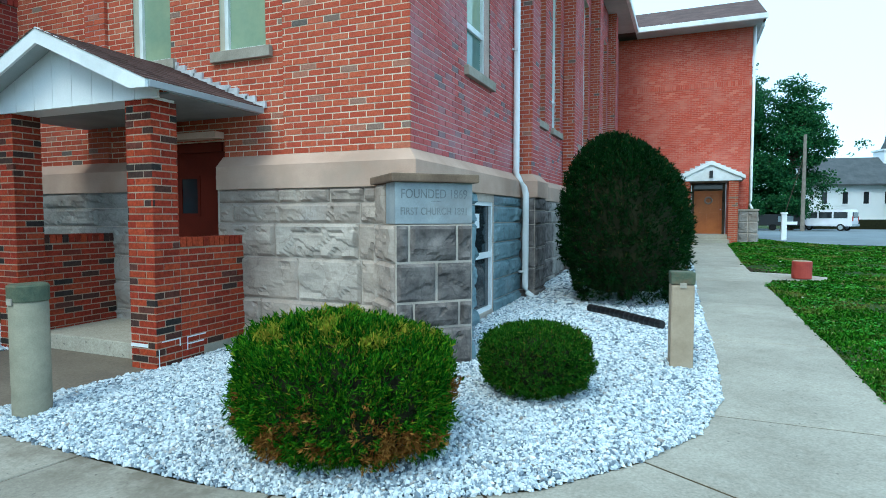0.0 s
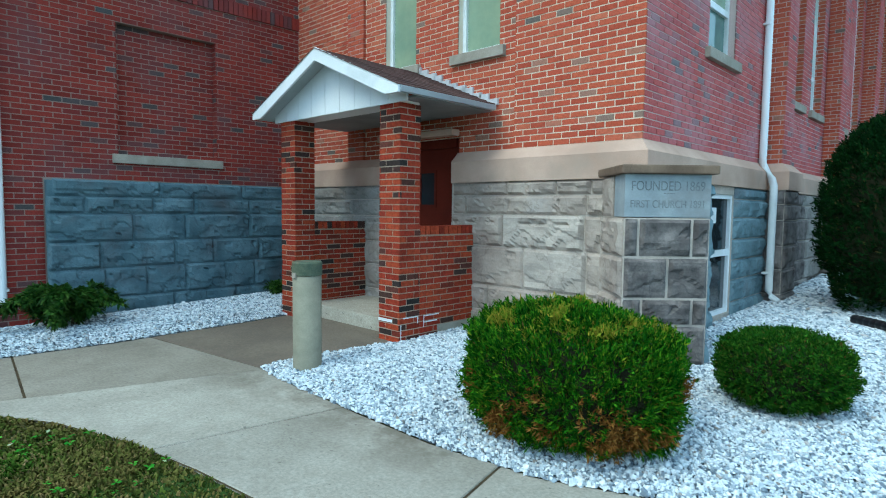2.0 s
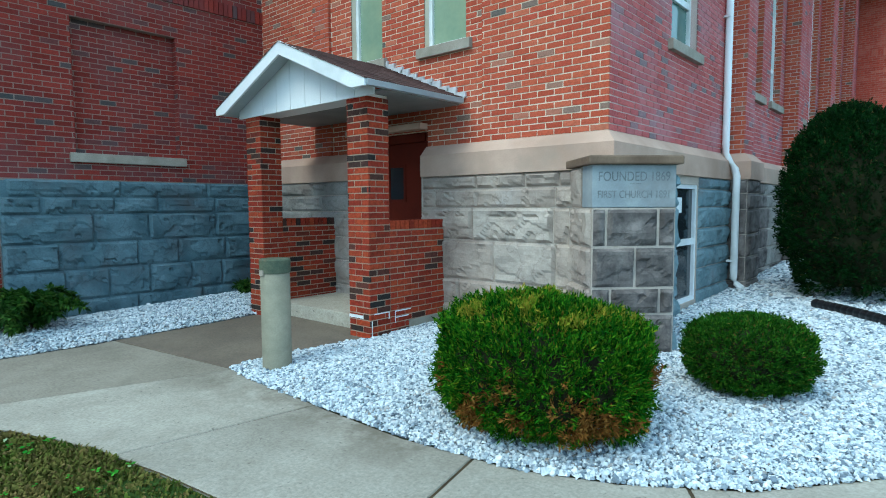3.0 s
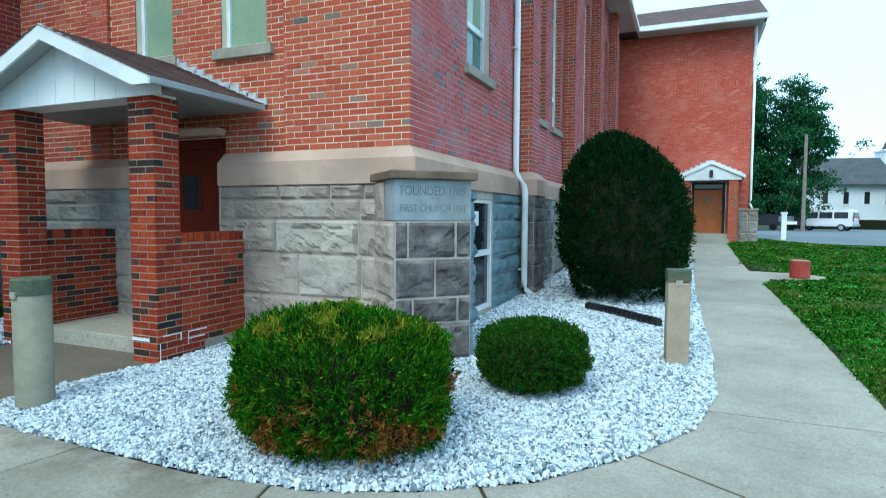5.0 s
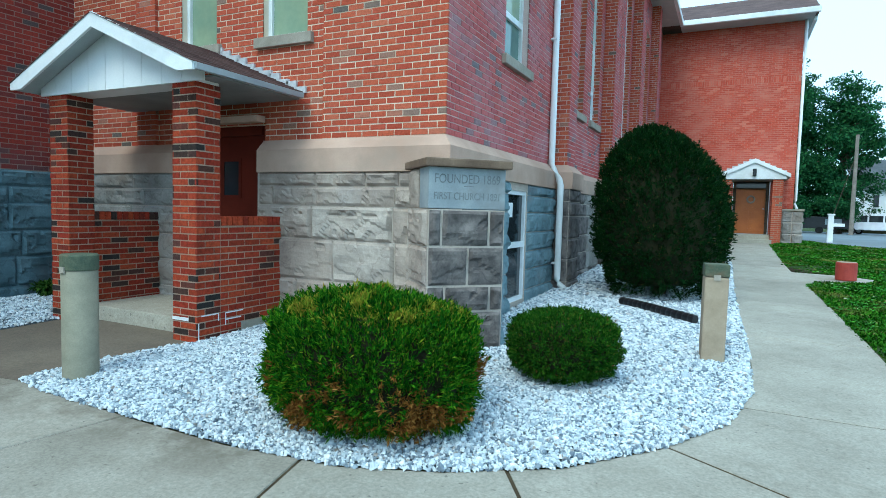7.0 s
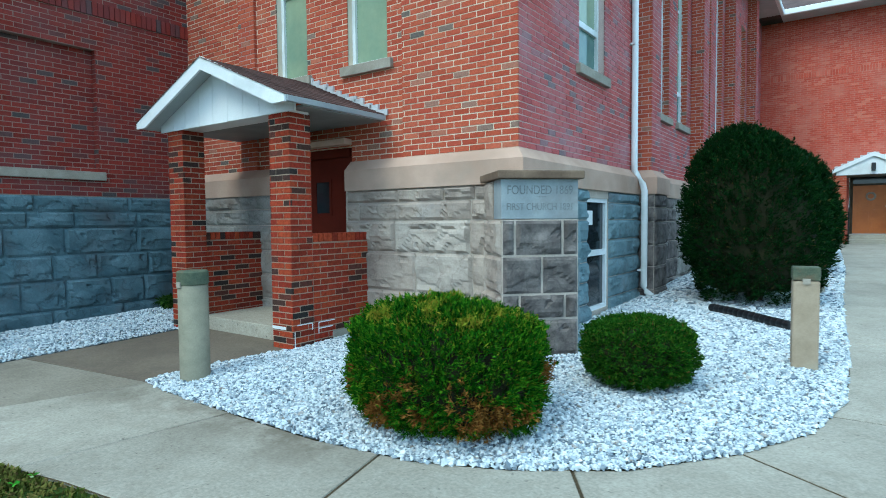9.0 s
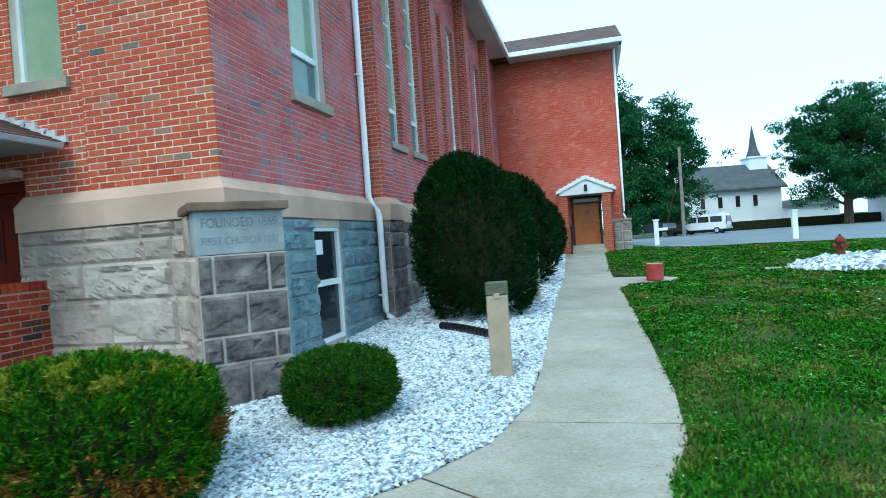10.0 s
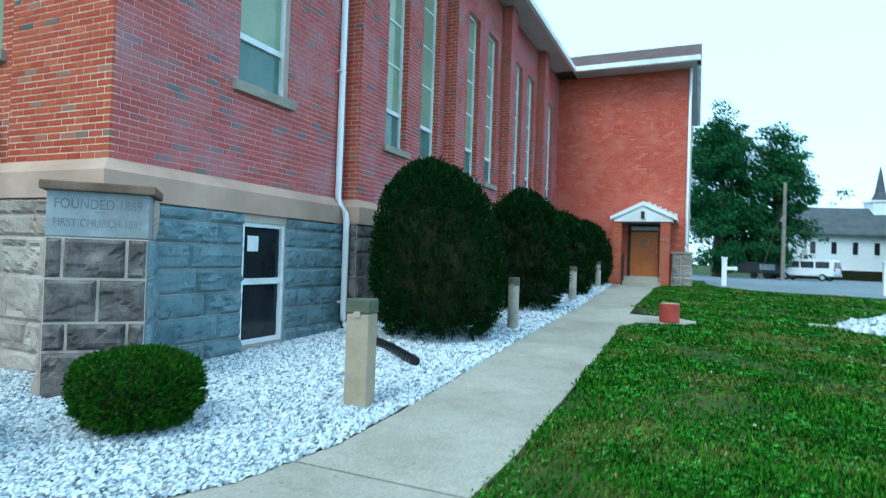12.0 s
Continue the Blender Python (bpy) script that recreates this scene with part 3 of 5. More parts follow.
# roadway and car park beyond the lawn
KERB = [(3.2, 26.5), (3.6, 23.8), (4.6, 22.7), (7.0, 22.4), (10.0, 21.5), (16.0, 19.5), (30.0, 16.0)]
bm = bmesh.new()
bm.faces.new([bm.verts.new((x, y, 0)) for x, y in KERB + [(120.0, 10.0), (120.0, 68.0), (-6.0, 68.0), (-6.0, 36.0), (3.2, 36.0)]])
for y in (24, 30, 40, 54):
    bmesh.ops.bisect_plane(bm, geom=bm.verts[:] + bm.edges[:] + bm.faces[:], plane_co=(0, y, 0), plane_no=(0, 1, 0), dist=1e-4)
bmesh.ops.triangulate(bm, faces=bm.faces[:])
for v in bm.verts:
    v.co.z = gz(v.co.x, v.co.y) + 0.02
tagged(part("road", bm, M["asphalt"]), "blue-grey asphalt car park beside the lawn", "road", kind="structure")


def rim_distance(poly, x, y):
    best = np.full(x.shape, 1e9)
    for (x0, y0), (x1, y1) in zip(poly, poly[1:] + poly[:1]):
        dx, dy = x1 - x0, y1 - y0
        t = np.clip(((x - x0) * dx + (y - y0) * dy) / (dx * dx + dy * dy), 0, 1)
        best = np.minimum(best, np.hypot(x - x0 - t * dx, y - y0 - t * dy))
    return best


def gz_np(x, y):
    return 0.032 * np.clip(y, 0, 24) - 0.010 * np.clip(y - 24, 0, 30)


def bed_height(poly, rise):
    return lambda x, y: gz_np(x, y) + 0.028 + rise * np.clip(rim_distance(poly, x, y) / 0.55, 0, 1) ** 0.7


def gravel(name, poly, rise, per_m2, label, size=0.0108, seed=3):
    """A bed of angular marble chips: a packed base dark with gap shade, and thousands of loose stones."""
    rng = np.random.default_rng(seed)
    top = bed_height(poly, rise)
    root = thing(name, label, "gravel", kind="structure")
    bm = bmesh.new()
    bm.faces.new([bm.verts.new((x, y, 0)) for x, y in poly])
    xs, ysv = [p[0] for p in poly], [p[1] for p in poly]
    for ax, lo, hi in ((0, min(xs), max(xs)), (1, min(ysv), max(ysv))):
        c = lo + 0.3
        while c < hi:
            bmesh.ops.bisect_plane(bm, geom=bm.verts[:] + bm.edges[:] + bm.faces[:], plane_co=(c, c, 0), plane_no=(1, 0, 0) if ax == 0 else (0, 1, 0), dist=1e-4)
            c += 0.3 if c < 8 else 0.8
    vv = np.array([v.co[:2] for v in bm.verts])
    for v, z in zip(bm.verts, top(vv[:, 0], vv[:, 1])):
        v.co.z = z - 0.006
    part("gravel_base", bm, M["bed"], root)
    n = int((max(xs) - min(xs)) * (max(ysv) - min(ysv)) * per_m2)
    x, y = rng.uniform(min(xs), max(xs), n), rng.uniform(min(ysv), max(ysv), n)
    rim = rim_distance(poly, x, y)
    keep = (inside(poly, x, y) | (rim < 0.028)) & ((rim > 0.0) | (rng.random(n) < 0.4)) & (rng.random(n) < np.clip(6.2 / np.maximum(y + 2, 0.1), 0.09, 1) ** 1.25)
    x, y = x[keep], y[keep]
    n = len(x)
    corner = np.array([(-1, -1, -1), (1, -1, -1), (1, 1, -1), (-1, 1, -1), (-1, -1, 1), (1, -1, 1), (1, 1, 1), (-1, 1, 1)], float)
    v = corner[None] * rng.uniform(0.55, 1.25, (n, 8, 3)) * (size * rng.lognormal(0, 0.28, (n, 1, 1))) * rng.uniform((0.7, 0.7, 0.4), (1.4, 1.0, 0.8), (n, 3))[:, None] * np.clip((y + 2) / 6.2, 1, 2.6)[:, None, None]
    v[:, 4:, :2] *= rng.uniform(0.35, 0.9, (n, 1, 1))
    a, b = rng.uniform(0, 6.28, n), rng.uniform(-0.7, 0.7, n)
    ca, sa, cb, sb = np.cos(a), np.sin(a), np.cos(b), np.sin(b)
    vx, vz = v[..., 0] * cb[:, None] + v[..., 2] * sb[:, None], -v[..., 0] * sb[:, None] + v[..., 2] * cb[:, None]
    vx, vy = vx * ca[:, None] - v[..., 1] * sa[:, None], vx * sa[:, None] + v[..., 1] * ca[:, None]
    pts = np.stack([vx + x[:, None], vy + y[:, None], vz + top(x, y)[:, None] + rng.uniform(-0.002, 0.016, (n, 1))], -1).reshape(-1, 3)
    f = np.array([(4, 5, 6, 7), (0, 1, 5, 4), (1, 2, 6, 5), (2, 3, 7, 6), (3, 0, 4, 7)])
    ob = new("marble_chips", mesh_of("marble_chips", pts, (f[None] + 8 * np.arange(n)[:, None, None]).reshape(-1, 4), M["chip"]))
    ob.parent = root
    tagged(ob, kind="stuff")
    return top


bed_top = gravel("gravel_bed", BED, 0.04, 5200, "bed of white crushed marble chips round the church")
west_top = gravel("gravel_bed_west", WEST_BED, 0.10, 3000, "strip of white marble chips along the wing wall", seed=8)


def bz(x, y):
    return float(bed_top(np.array([x]), np.array([y]))[0])


def grass(name, poly, label, per_m2, seed, height=0.038, blades="blade", clover=26000):
    rng = np.random.default_rng(seed)
    xs, ysv = [p[0] for p in poly], [p[1] for p in poly]
    n = int((max(xs) - min(xs)) * (max(ysv) - min(ysv)) * per_m2)
    x, y = rng.uniform(min(xs), max(xs), n), rng.uniform(min(ysv), max(ysv), n)
    patch = np.array([noise.noise(Vector((a * 0.8, b * 0.8, 3.0))) for a, b in zip(x[::1], y[::1])])
    keep = (inside(poly, x, y) | (rim_distance(poly, x, y) < rng.uniform(0.0, 0.055, n))) & (rng.random(n) < np.clip(4.6 / np.maximum(np.hypot(x - 2.5, y - 0.5), 3), 0.10, 1) ** 1.3) & (rng.random(n) < np.clip(0.9 + 1.6 * patch, 0.12, 1))
    x, y = x[keep], y[keep]
    n = len(x)
    dist = np.hypot(x - 2.5, y - 0.5)
    h = height * rng.uniform(0.45, 1.3, n) * np.clip(1 + 0.6 * patch[keep], 0.5, 1.6)
    w = 0.0052 * np.clip(dist / 3.6, 1, 6) * rng.uniform(0.8, 1.6, n)
    a, lean = rng.uniform(0, 6.28, n), rng.uniform(0.1, 0.9, n)
    z = gz_np(x, y) + 0.003
    dx, dy = np.cos(a), np.sin(a)
    b0 = np.stack([x - dy * w, y + dx * w, z], -1)
    b1 = np.stack([x + dy * w, y - dx * w, z], -1)
    m0 = np.stack([x - dy * w * 0.8 + dx * h * lean * 0.35, y + dx * w * 0.8 + dy * h * lean * 0.35, z + h * 0.6], -1)
    m1 = np.stack([x + dy * w * 0.8 + dx * h * lean * 0.35, y - dx * w * 0.8 + dy * h * lean * 0.35, z + h * 0.6], -1)
    tip = np.stack([x + dx * h * lean, y + dy * h * lean, z + h * (1.1 - 0.4 * lean)], -1)
    pts = np.stack([b0, b1, m1, m0, tip], 1).reshape(-1, 3)
    k = 5 * np.arange(n)
    faces = [(i, i + 1, i + 2, i + 3) for i in k.tolist()] + [(i + 3, i + 2, i + 4) for i in k.tolist()]
    ob = new(name, mesh_of(name, pts, faces, M[blades]))
    tagged(ob, label, "grass", kind="stuff")
    # clover: low three-part leaves in drifts
    m = min(n, clover)
    q = rng.permutation(n)[:m]
    q = q[np.array([noise.noise(Vector((a * 1.4, b * 1.4, 9.0))) for a, b in zip(x[q], y[q])]) > -0.02]
    m = len(q)
    cx, cy, cz = x[q], y[q], z[q] + rng.uniform(0.02, 0.05, m)
    r = 0.011 * np.clip(dist[q] / 4, 1, 3) * rng.uniform(0.7, 1.4, m)
    a0 = rng.uniform(0, 6.28, m)
    quads = []
    for k in range(3):
        b = a0 + k * 2.094
        c, s = np.cos(b), np.sin(b)
        t1, t2 = rng.uniform(-0.3, 0.6, m), rng.uniform(-0.3, 0.6, m)
        quads.append(np.stack([np.stack([cx, cy, cz], -1), np.stack([cx + r * (c - 0.6 * s), cy + r * (s + 0.6 * c), cz + r * t1], -1), np.stack([cx + 1.7 * r * c, cy + 1.7 * r * s, cz + r * (t1 + t2) * 0.5], -1), np.stack([cx + r * (c + 0.6 * s), cy + r * (s - 0.6 * c), cz + r * t2], -1)], 1))
    pts = np.concatenate(quads).reshape(-1, 3)
    k = 4 * np.arange(3 * m)
    ob = new("clover", mesh_of("clover", pts, np.stack([k, k + 1, k + 2, k + 3], -1), M["clover"]))
    return tagged(ob, "low green clover leaves among the grass", "clover", kind="stuff")


EAST_LAWN = LAWN_EDGE + [(14.0, -3.0), (14.0, 20.0), (10.0, 21.4), (7.0, 22.3), (4.6, 22.6), (3.5, 23.7), (3.1, 26.4), (2.8, 26.0), (2.8, 23.4), (2.0, 23.4)]
grass("lawn_grass", EAST_LAWN, "green lawn grass with thin worn patches", 3400, 4)
grass("lawn_grass", LAWN_WEST + [(-8.0, -3.0)], "short dry-edged grass beside the walk", 9000, 5, 0.034, "blade_dry", 1500)


# ---- the church: walls ----
SOUTH = Face(-2.4, 5.0, -1, 0, 0, -1)
EAST = Face(-2.4, 5.0, 0, 1, 1, 0)
WING = Face(-8.83, 5.06, 0, -1, 1, 0)
ANNEX = Face(-2.15, 24.2, 1, 0, 0, -1)
EAVE = 8.75
stone_rng = random.Random(11)
ROWS = [0.02, 0.45, 0.82, 1.17, 1.55, 1.79, 2.0]


def setting(name, label, category="wall"):
    return thing(name, label, category, kind="structure")


def water_table(face, u0, u1, parent, d=0.0, seg=2.2, mitre=False):
    """A sandstone course with a sloped top, in lengths."""
    u = u0
    while u < u1 - 0.01:
        e = min(u + seg, u1) if u1 - u - seg > 0.4 else u1
        bm = bmesh.new()
        prof = [(-0.05, 2.0), (0.13, 2.0), (0.13, 2.27), (0.005, 2.40), (-0.05, 2.40)]
        va = [bm.verts.new(face.p(-q if mitre and u == u0 else u + 0.002, d + q, z)) for q, z in prof]
        vb = [bm.verts.new(face.p(e - 0.002, d + q, z)) for q, z in prof]
        bm.faces.new(va), bm.faces.new(vb[::-1])
        for i in range(5):
            bm.faces.new((va[i], va[(i + 1) % 5], vb[(i + 1) % 5], vb[i]))
        part("water_table", bm, M["sandstone"], parent, "buff sandstone course with sloped top")
        u = e


def sash_window(face, u0, u1, z0, z1, d, name, label, rails, sill=True, reveal=0.12, glass="glass"):
    """A white sash window set in its reveal: frame, rails, panes and a stone sill."""
    root = thing(name, label, "window", kind="structure")
    w = 0.055
    bm = bmesh.new()
    face.box(bm, u0, u0 + w, d - reveal - 0.04, d - reveal + 0.03, z0, z1)
    face.box(bm, u1 - w, u1, d - reveal - 0.04, d - reveal + 0.03, z0, z1)
    face.box(bm, u0 + w, u1 - w, d - reveal - 0.04, d - reveal + 0.03, z1 - w, z1)
    face.box(bm, u0 + w, u1 - w, d - reveal - 0.04, d - reveal + 0.03, z0, z0 + w)
    part("window_frame", bm, M["white"], root)
    zs = [z0 + w] + list(rails) + [z1 - w]
    for k, (a, b) in enumerate(zip(zs, zs[1:])):
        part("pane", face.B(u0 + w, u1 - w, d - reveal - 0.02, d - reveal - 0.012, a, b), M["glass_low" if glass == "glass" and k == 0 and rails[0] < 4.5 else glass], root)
    for k, z in enumerate(rails):
        t = 0.04 if k == 0 else 0.016
        part("glazing_bar", face.B(u0 + w - 0.004, u1 - w + 0.004, d - reveal - 0.03, d - reveal + (0.028 if k == 0 else 0.008), z - t, z + t), M["white"], root)
    if sill:
        part("window_sill", face.B(u0 - 0.1, u1 + 0.1, d - reveal, d + 0.07, z0 - 0.13, z0 - 0.003, bevel=0.008), M["sill"], root)
    return root


# south front
S_WIN = [(1.90, 2.60, 3.675, 5.9), (3.40, 4.06, 3.675, 5.9)]
S_DOOR = (2.55, 3.95, 0.2, 2.62)
wall = setting("wall_south", "red brick church wall with a corner strip and pale mortar")
part("wall_core", wall_with_holes(SOUTH, 0.06, 6.43, 0.0, EAVE, S_WIN + [S_DOOR], 0.4, -0.05), M["mortar"], wall)
part("corner_strip_core", SOUTH.B(0.0, 1.62, -0.06, 0.0, 2.3, EAVE), M["mortar"], wall)
part("pilaster_core", SOUTH.B(4.54, 4.92, -0.06, 0.0, 2.3, EAVE), M["mortar_dark"], wall)
lay(SOUTH, courses(-0.006, 1.62, 2.404, 6.2), (M["red_o"], M["red_i"]), wall, 0.0, singly=lambda u, z: z < 4.4)
lay(SOUTH, courses(1.63, 4.53, 2.404, 6.2, S_WIN + [S_DOOR]) + courses(4.915, 6.42, 2.404, 6.2), (M["red_o"], M["red_i"]), wall, -0.05)
lay(SOUTH, courses(4.532, 4.92, 2.404, 6.2), (M["red_o"], M["red_i"]), wall, 0.0)
lay(Face(-6.934, 5.0, 0, 1, 1, 0), courses(0.0, 0.045, 2.404, 6.2), (M["red_o"], M["red_i"]), wall, 0.0)
part("granite_core", wall_with_holes(SOUTH, 0.0, 6.43, 0.0, 2.0, [S_DOOR], 0.2, 0.085), M["joint"], wall)
for z0, z1, cuts in ((1.834, 2.0, (0.30, 0.50, 0.935, 1.63, 2.52)), (1.604, 1.834, (0.30, 0.55, 2.30, 2.52)), (1.211, 1.604, (0.30, 0.574, 1.684, 2.52)),
                     (0.72, 1.211, (0.30, 0.54, 1.37, 2.52)), (0.40, 0.72, (0.30, 0.60, 1.0, 1.9, 2.52)), (0.02, 0.40, (0.30, 0.55, 1.4, 2.52))):
    for k, (a, b) in enumerate(zip(cuts, cuts[1:])):
        stone_block(SOUTH, a + 0.007, b - 0.007, z0 + 0.007, z1 - 0.007, 0.085, M["granite_tan" if k != 1 or z0 > 1.3 else "granite_pale"], wall, 0.05 * stone_rng.uniform(0.7, 1.2), stone_rng.uniform(0, 50))
ashlar(SOUTH, 3.97, 6.43, ROWS, 0.085, [M["granite"]], wall, stone_rng, 0.6, 1.1, 0.045)
water_table(SOUTH, 0.0, 2.53, wall, mitre=True)
water_table(SOUTH, 3.97, 6.43, wall)
for k, h in enumerate(S_WIN):
    sash_window(SOUTH, *h, -0.05, f"window_{k + 1}", "tall white-framed window with green blind and stone sill", [4.95])

# east side, first bay
E_WIN = (1.69, 2.65, 3.645, 5.9)
CELLAR = (1.78, 2.60, 0.325, 1.89)
wall = setting("wall_east", "weathered plum-red brick wall of the church's long side")
part("wall_core", wall_with_holes(EAST, 0.061, 4.1, 0.0, EAVE, [E_WIN, CELLAR], 0.4), M["mortar_dark"], wall)
lay(EAST, courses(0.006, 4.1, 2.404, 6.6, [E_WIN]), (M["plum_o"], M["plum_i"]), wall, singly=lambda u, z: z < 3.5)
part("granite_core", wall_with_holes(EAST, 0.0, 4.1, 0.0, 2.0, [CELLAR], 0.2, 0.085), M["joint"], wall)
# these blocks carry the blue sky light in their stone colour
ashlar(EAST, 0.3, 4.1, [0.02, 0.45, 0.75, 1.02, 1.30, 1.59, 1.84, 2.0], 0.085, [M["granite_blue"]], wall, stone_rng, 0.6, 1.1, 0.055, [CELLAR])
water_table(EAST, 0.0, 4.1, wall, seg=4.2, mitre=True)
sash_window(EAST, *E_WIN, 0.0, "window_3", "white sash window with drawn blind and stone sill", [4.27])

# east side, long bays with pilasters standing out of the same wall plane
BAYS = [9.1 + 3.9 * k for k in range(4)]
NAVE = Face(-2.4, 9.1, 0, 1, 1, 0)
PIL_W, PIL_D = 0.52, 0.27
TALL = [(b + o - 9.1, b + p - 9.1, 3.55, 7.62) for b in BAYS[:3] for o, p in ((1.30, 2.10), (2.72, 3.56))] + [(13.30, 14.15, 3.55, 7.4)]
wall = setting("wall_east_nave", "plum-red brick nave wall with pilasters and tall windows")
part("wall_core", wall_with_holes(NAVE, 0.0, 15.1, 0.0, EAVE, TALL, 0.5), M["mortar_dark"], wall)
lay(NAVE, courses(0.0, 15.1, 2.404, EAVE, TALL), (M["plum_o"], M["plum_i"]), wall)
part("granite_core", NAVE.B(0.0, 15.1, -0.1, 0.085, 0.0, 2.0), M["joint"], wall)
ashlar(NAVE, 0.6, 6.0, ROWS, 0.085, [M["granite_dark"], M["granite"]], wall, stone_rng, 0.6, 1.1, 0.035)
water_table(NAVE, 0.0, 15.1, wall, seg=3.9)
for k, h in enumerate(TALL):
    # brick lining of the reveals, in the warm lit red of south-facing sides
    lay(Face(-2.4, 9.1 + h[1], -1, 0, 0, -1), courses(0.0, 0.15, h[2], h[3]), (M["red_o"], M["red_i"]), wall, 0.0, proud=0.004)
    sash_window(NAVE, *h, 0.0, f"window_{k + 4}", "tall narrow white-framed nave window with pale green panes", [4.25, 5.16, 6.0, 6.8], reveal=0.15)


def pilaster(y):
    """A brick pilaster on its own granite base with a wrapped sandstone course."""
    root = thing("pilaster", "brick pilaster on a granite base against the nave wall", "pilaster", "nave pilasters", "structure")
    u = y - 9.1
    x1 = -2.4 + PIL_D
    part("pilaster_core", NAVE.B(u, u + PIL_W, 0.012, PIL_D, 2.3, EAVE), M["mortar_dark"], root)
    # south side in warm lit red, east side in the sky-blued plum
    lay(Face(-2.4, y, 1, 0, 0, -1), courses(0.012, PIL_D + 0.007, 2.404, EAVE), (M["red_o"], M["red_i"]), root)
    lay(NAVE, courses(u - 0.006, u + PIL_W, 2.404, EAVE), (M["plum_o"], M["plum_i"]), root, PIL_D)
    base = Face(x1 + 0.085, y - 0.11, 0, 1, 1, 0)
    side = Face(-2.3, y - 0.11, 1, 0, 0, -1)
    part("base_core", NAVE.B(u - 0.11, u + PIL_W + 0.11, 0.0, PIL_D + 0.085, 0.0, 2.0), M["joint"], root)
    # base stones darkened: the shade they stand in is in their colour
    for z0, z1 in zip(ROWS, ROWS[1:]):
        stone_block(base, 0.006, PIL_W + 0.21, z0 + 0.006, z1 - 0.006, 0.0, M["granite_dark"], root, 0.03, y + z0)
        stone_block(side, 0.0, 0.25, z0 + 0.006, z1 - 0.006, 0.0, M["granite_dark"], root, 0.025, y + z0 * 3)
    bm = bmesh.new()
    o = 0.135
    lo, hi = [(-2.39, y - o), (x1 + o, y - o), (x1 + o, y + PIL_W + o), (-2.39, y + PIL_W + o)], [(-2.39, y - 0.008), (x1 + 0.008, y - 0.008), (x1 + 0.008, y + PIL_W + 0.008), (-2.39, y + PIL_W + 0.008)]
    rings = [[bm.verts.new((px, py, z)) for px, py in pts] for pts, z in ((lo, 2.002), (lo, 2.272), (hi, 2.402))]
    bm.faces.new(rings[0]), bm.faces.new(rings[2])
    for p, q in zip(rings, rings[1:]):
        for i in range(4):
            bm.faces.new((p[i], p[(i + 1) % 4], q[(i + 1) % 4], q[i]))
    part("water_table", bm, M["sandstone"], root, "buff sandstone course with sloped top")


for b in BAYS:
    pilaster(b)

# closing walls out of sight and the roof
part("wall_back", B(-20.0, -2.6, 24.0, 24.4, 0, EAVE), M["mortar_dark"])
tagged(bpy.data.objects["wall_back"], "plain brick rear wall", "wall", kind="structure")


def eave(name, pts, label):
    """Soffit and fascia of an overhanging roof edge: boxes (x0, x1, y0, y1) at eaves height."""
    root = thing(name, label, "eaves", kind="structure")
    for (x0, x1, y0, y1), side in pts:
        part("soffit", B(x0, x1, y0, y1, EAVE, EAVE + 0.04), M["eavesoffit"], root)
        fx = {"e": (x1, x1 + 0.12, y0, y1), "s": (x0, x1 + 0.12, y0 - 0.12, y0)}[side]
        part("gutter", B(*fx, EAVE - 0.02, EAVE + 0.17, bevel=0.02), M["white"], root, "white metal gutter")
    return root


eave("eaves", [((-2.4, -1.70, 4.4, 23.2), "e")], "grey soffit and white gutter of the nave roof")
eave("eaves", [((-1.70, 2.66, 23.35, 24.2), "s"), ((2.35, 2.66, 24.2, 34.0), "e")], "grey soffit and white gutter of the rear hall")
root = thing("roof", "low brown shingled hip roof", "roof", kind="structure")
bm = bmesh.new()
prism(bm, [(-1.60, EAVE + 0.12), (-9.0, EAVE + 3.4), (-9.0, EAVE + 0.12)], "y", 4.4, 23.6)
part("roof_plane", bm, M["roofbrown"], root)
bm = bmesh.new()
lo = EAVE + 0.12
prism(bm, [(23.25, lo), (27.3, lo + 1.85), (31.4, lo)], "x", -6.0, 2.78)
part("hall_roof", bm, M["roofbrown"], root)

# rear hall
wall = setting("wall_annex", "plain red brick end wall of the rear hall")
A_DOOR = (2.55, 3.80, 0.7, 3.0)
part("wall_core", wall_with_holes(ANNEX, -0.25, 4.55, 0.0, EAVE, [A_DOOR], 0.4), M["mortar_hall"], wall)
lay(ANNEX, courses(-0.25, 4.55, 0.75, EAVE, [A_DOOR, (0.0, 4.55, 6.615, 6.825)]), (M["hall_o"], M["hall_i"]), wall)
lay(ANNEX, [(0.08 * k, 0.08 * k + 0.068, 6.614, 6.8165) for k in range(56)], (M["hall_o"], M["hall_i"]), wall, proud=0.012)
part("wall_side", B(2.0, 2.4, 24.6, 34.0, 0, EAVE), M["mortar_dark"], wall)

# west wing
NICHES = [(1.52, 2.96, 2.385, 4.226), (4.52, 6.2, 1.72, 4.226)]
wall = setting("wall_wing", "dark red brick wing wall with bricked-up openings")
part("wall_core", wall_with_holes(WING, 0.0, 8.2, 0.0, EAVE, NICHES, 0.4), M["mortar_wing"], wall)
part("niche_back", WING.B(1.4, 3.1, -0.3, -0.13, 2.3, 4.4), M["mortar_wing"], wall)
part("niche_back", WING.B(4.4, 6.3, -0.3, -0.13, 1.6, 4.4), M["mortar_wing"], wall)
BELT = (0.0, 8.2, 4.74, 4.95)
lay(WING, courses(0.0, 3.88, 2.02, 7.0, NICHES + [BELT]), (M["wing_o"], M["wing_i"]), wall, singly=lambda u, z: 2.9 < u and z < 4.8)
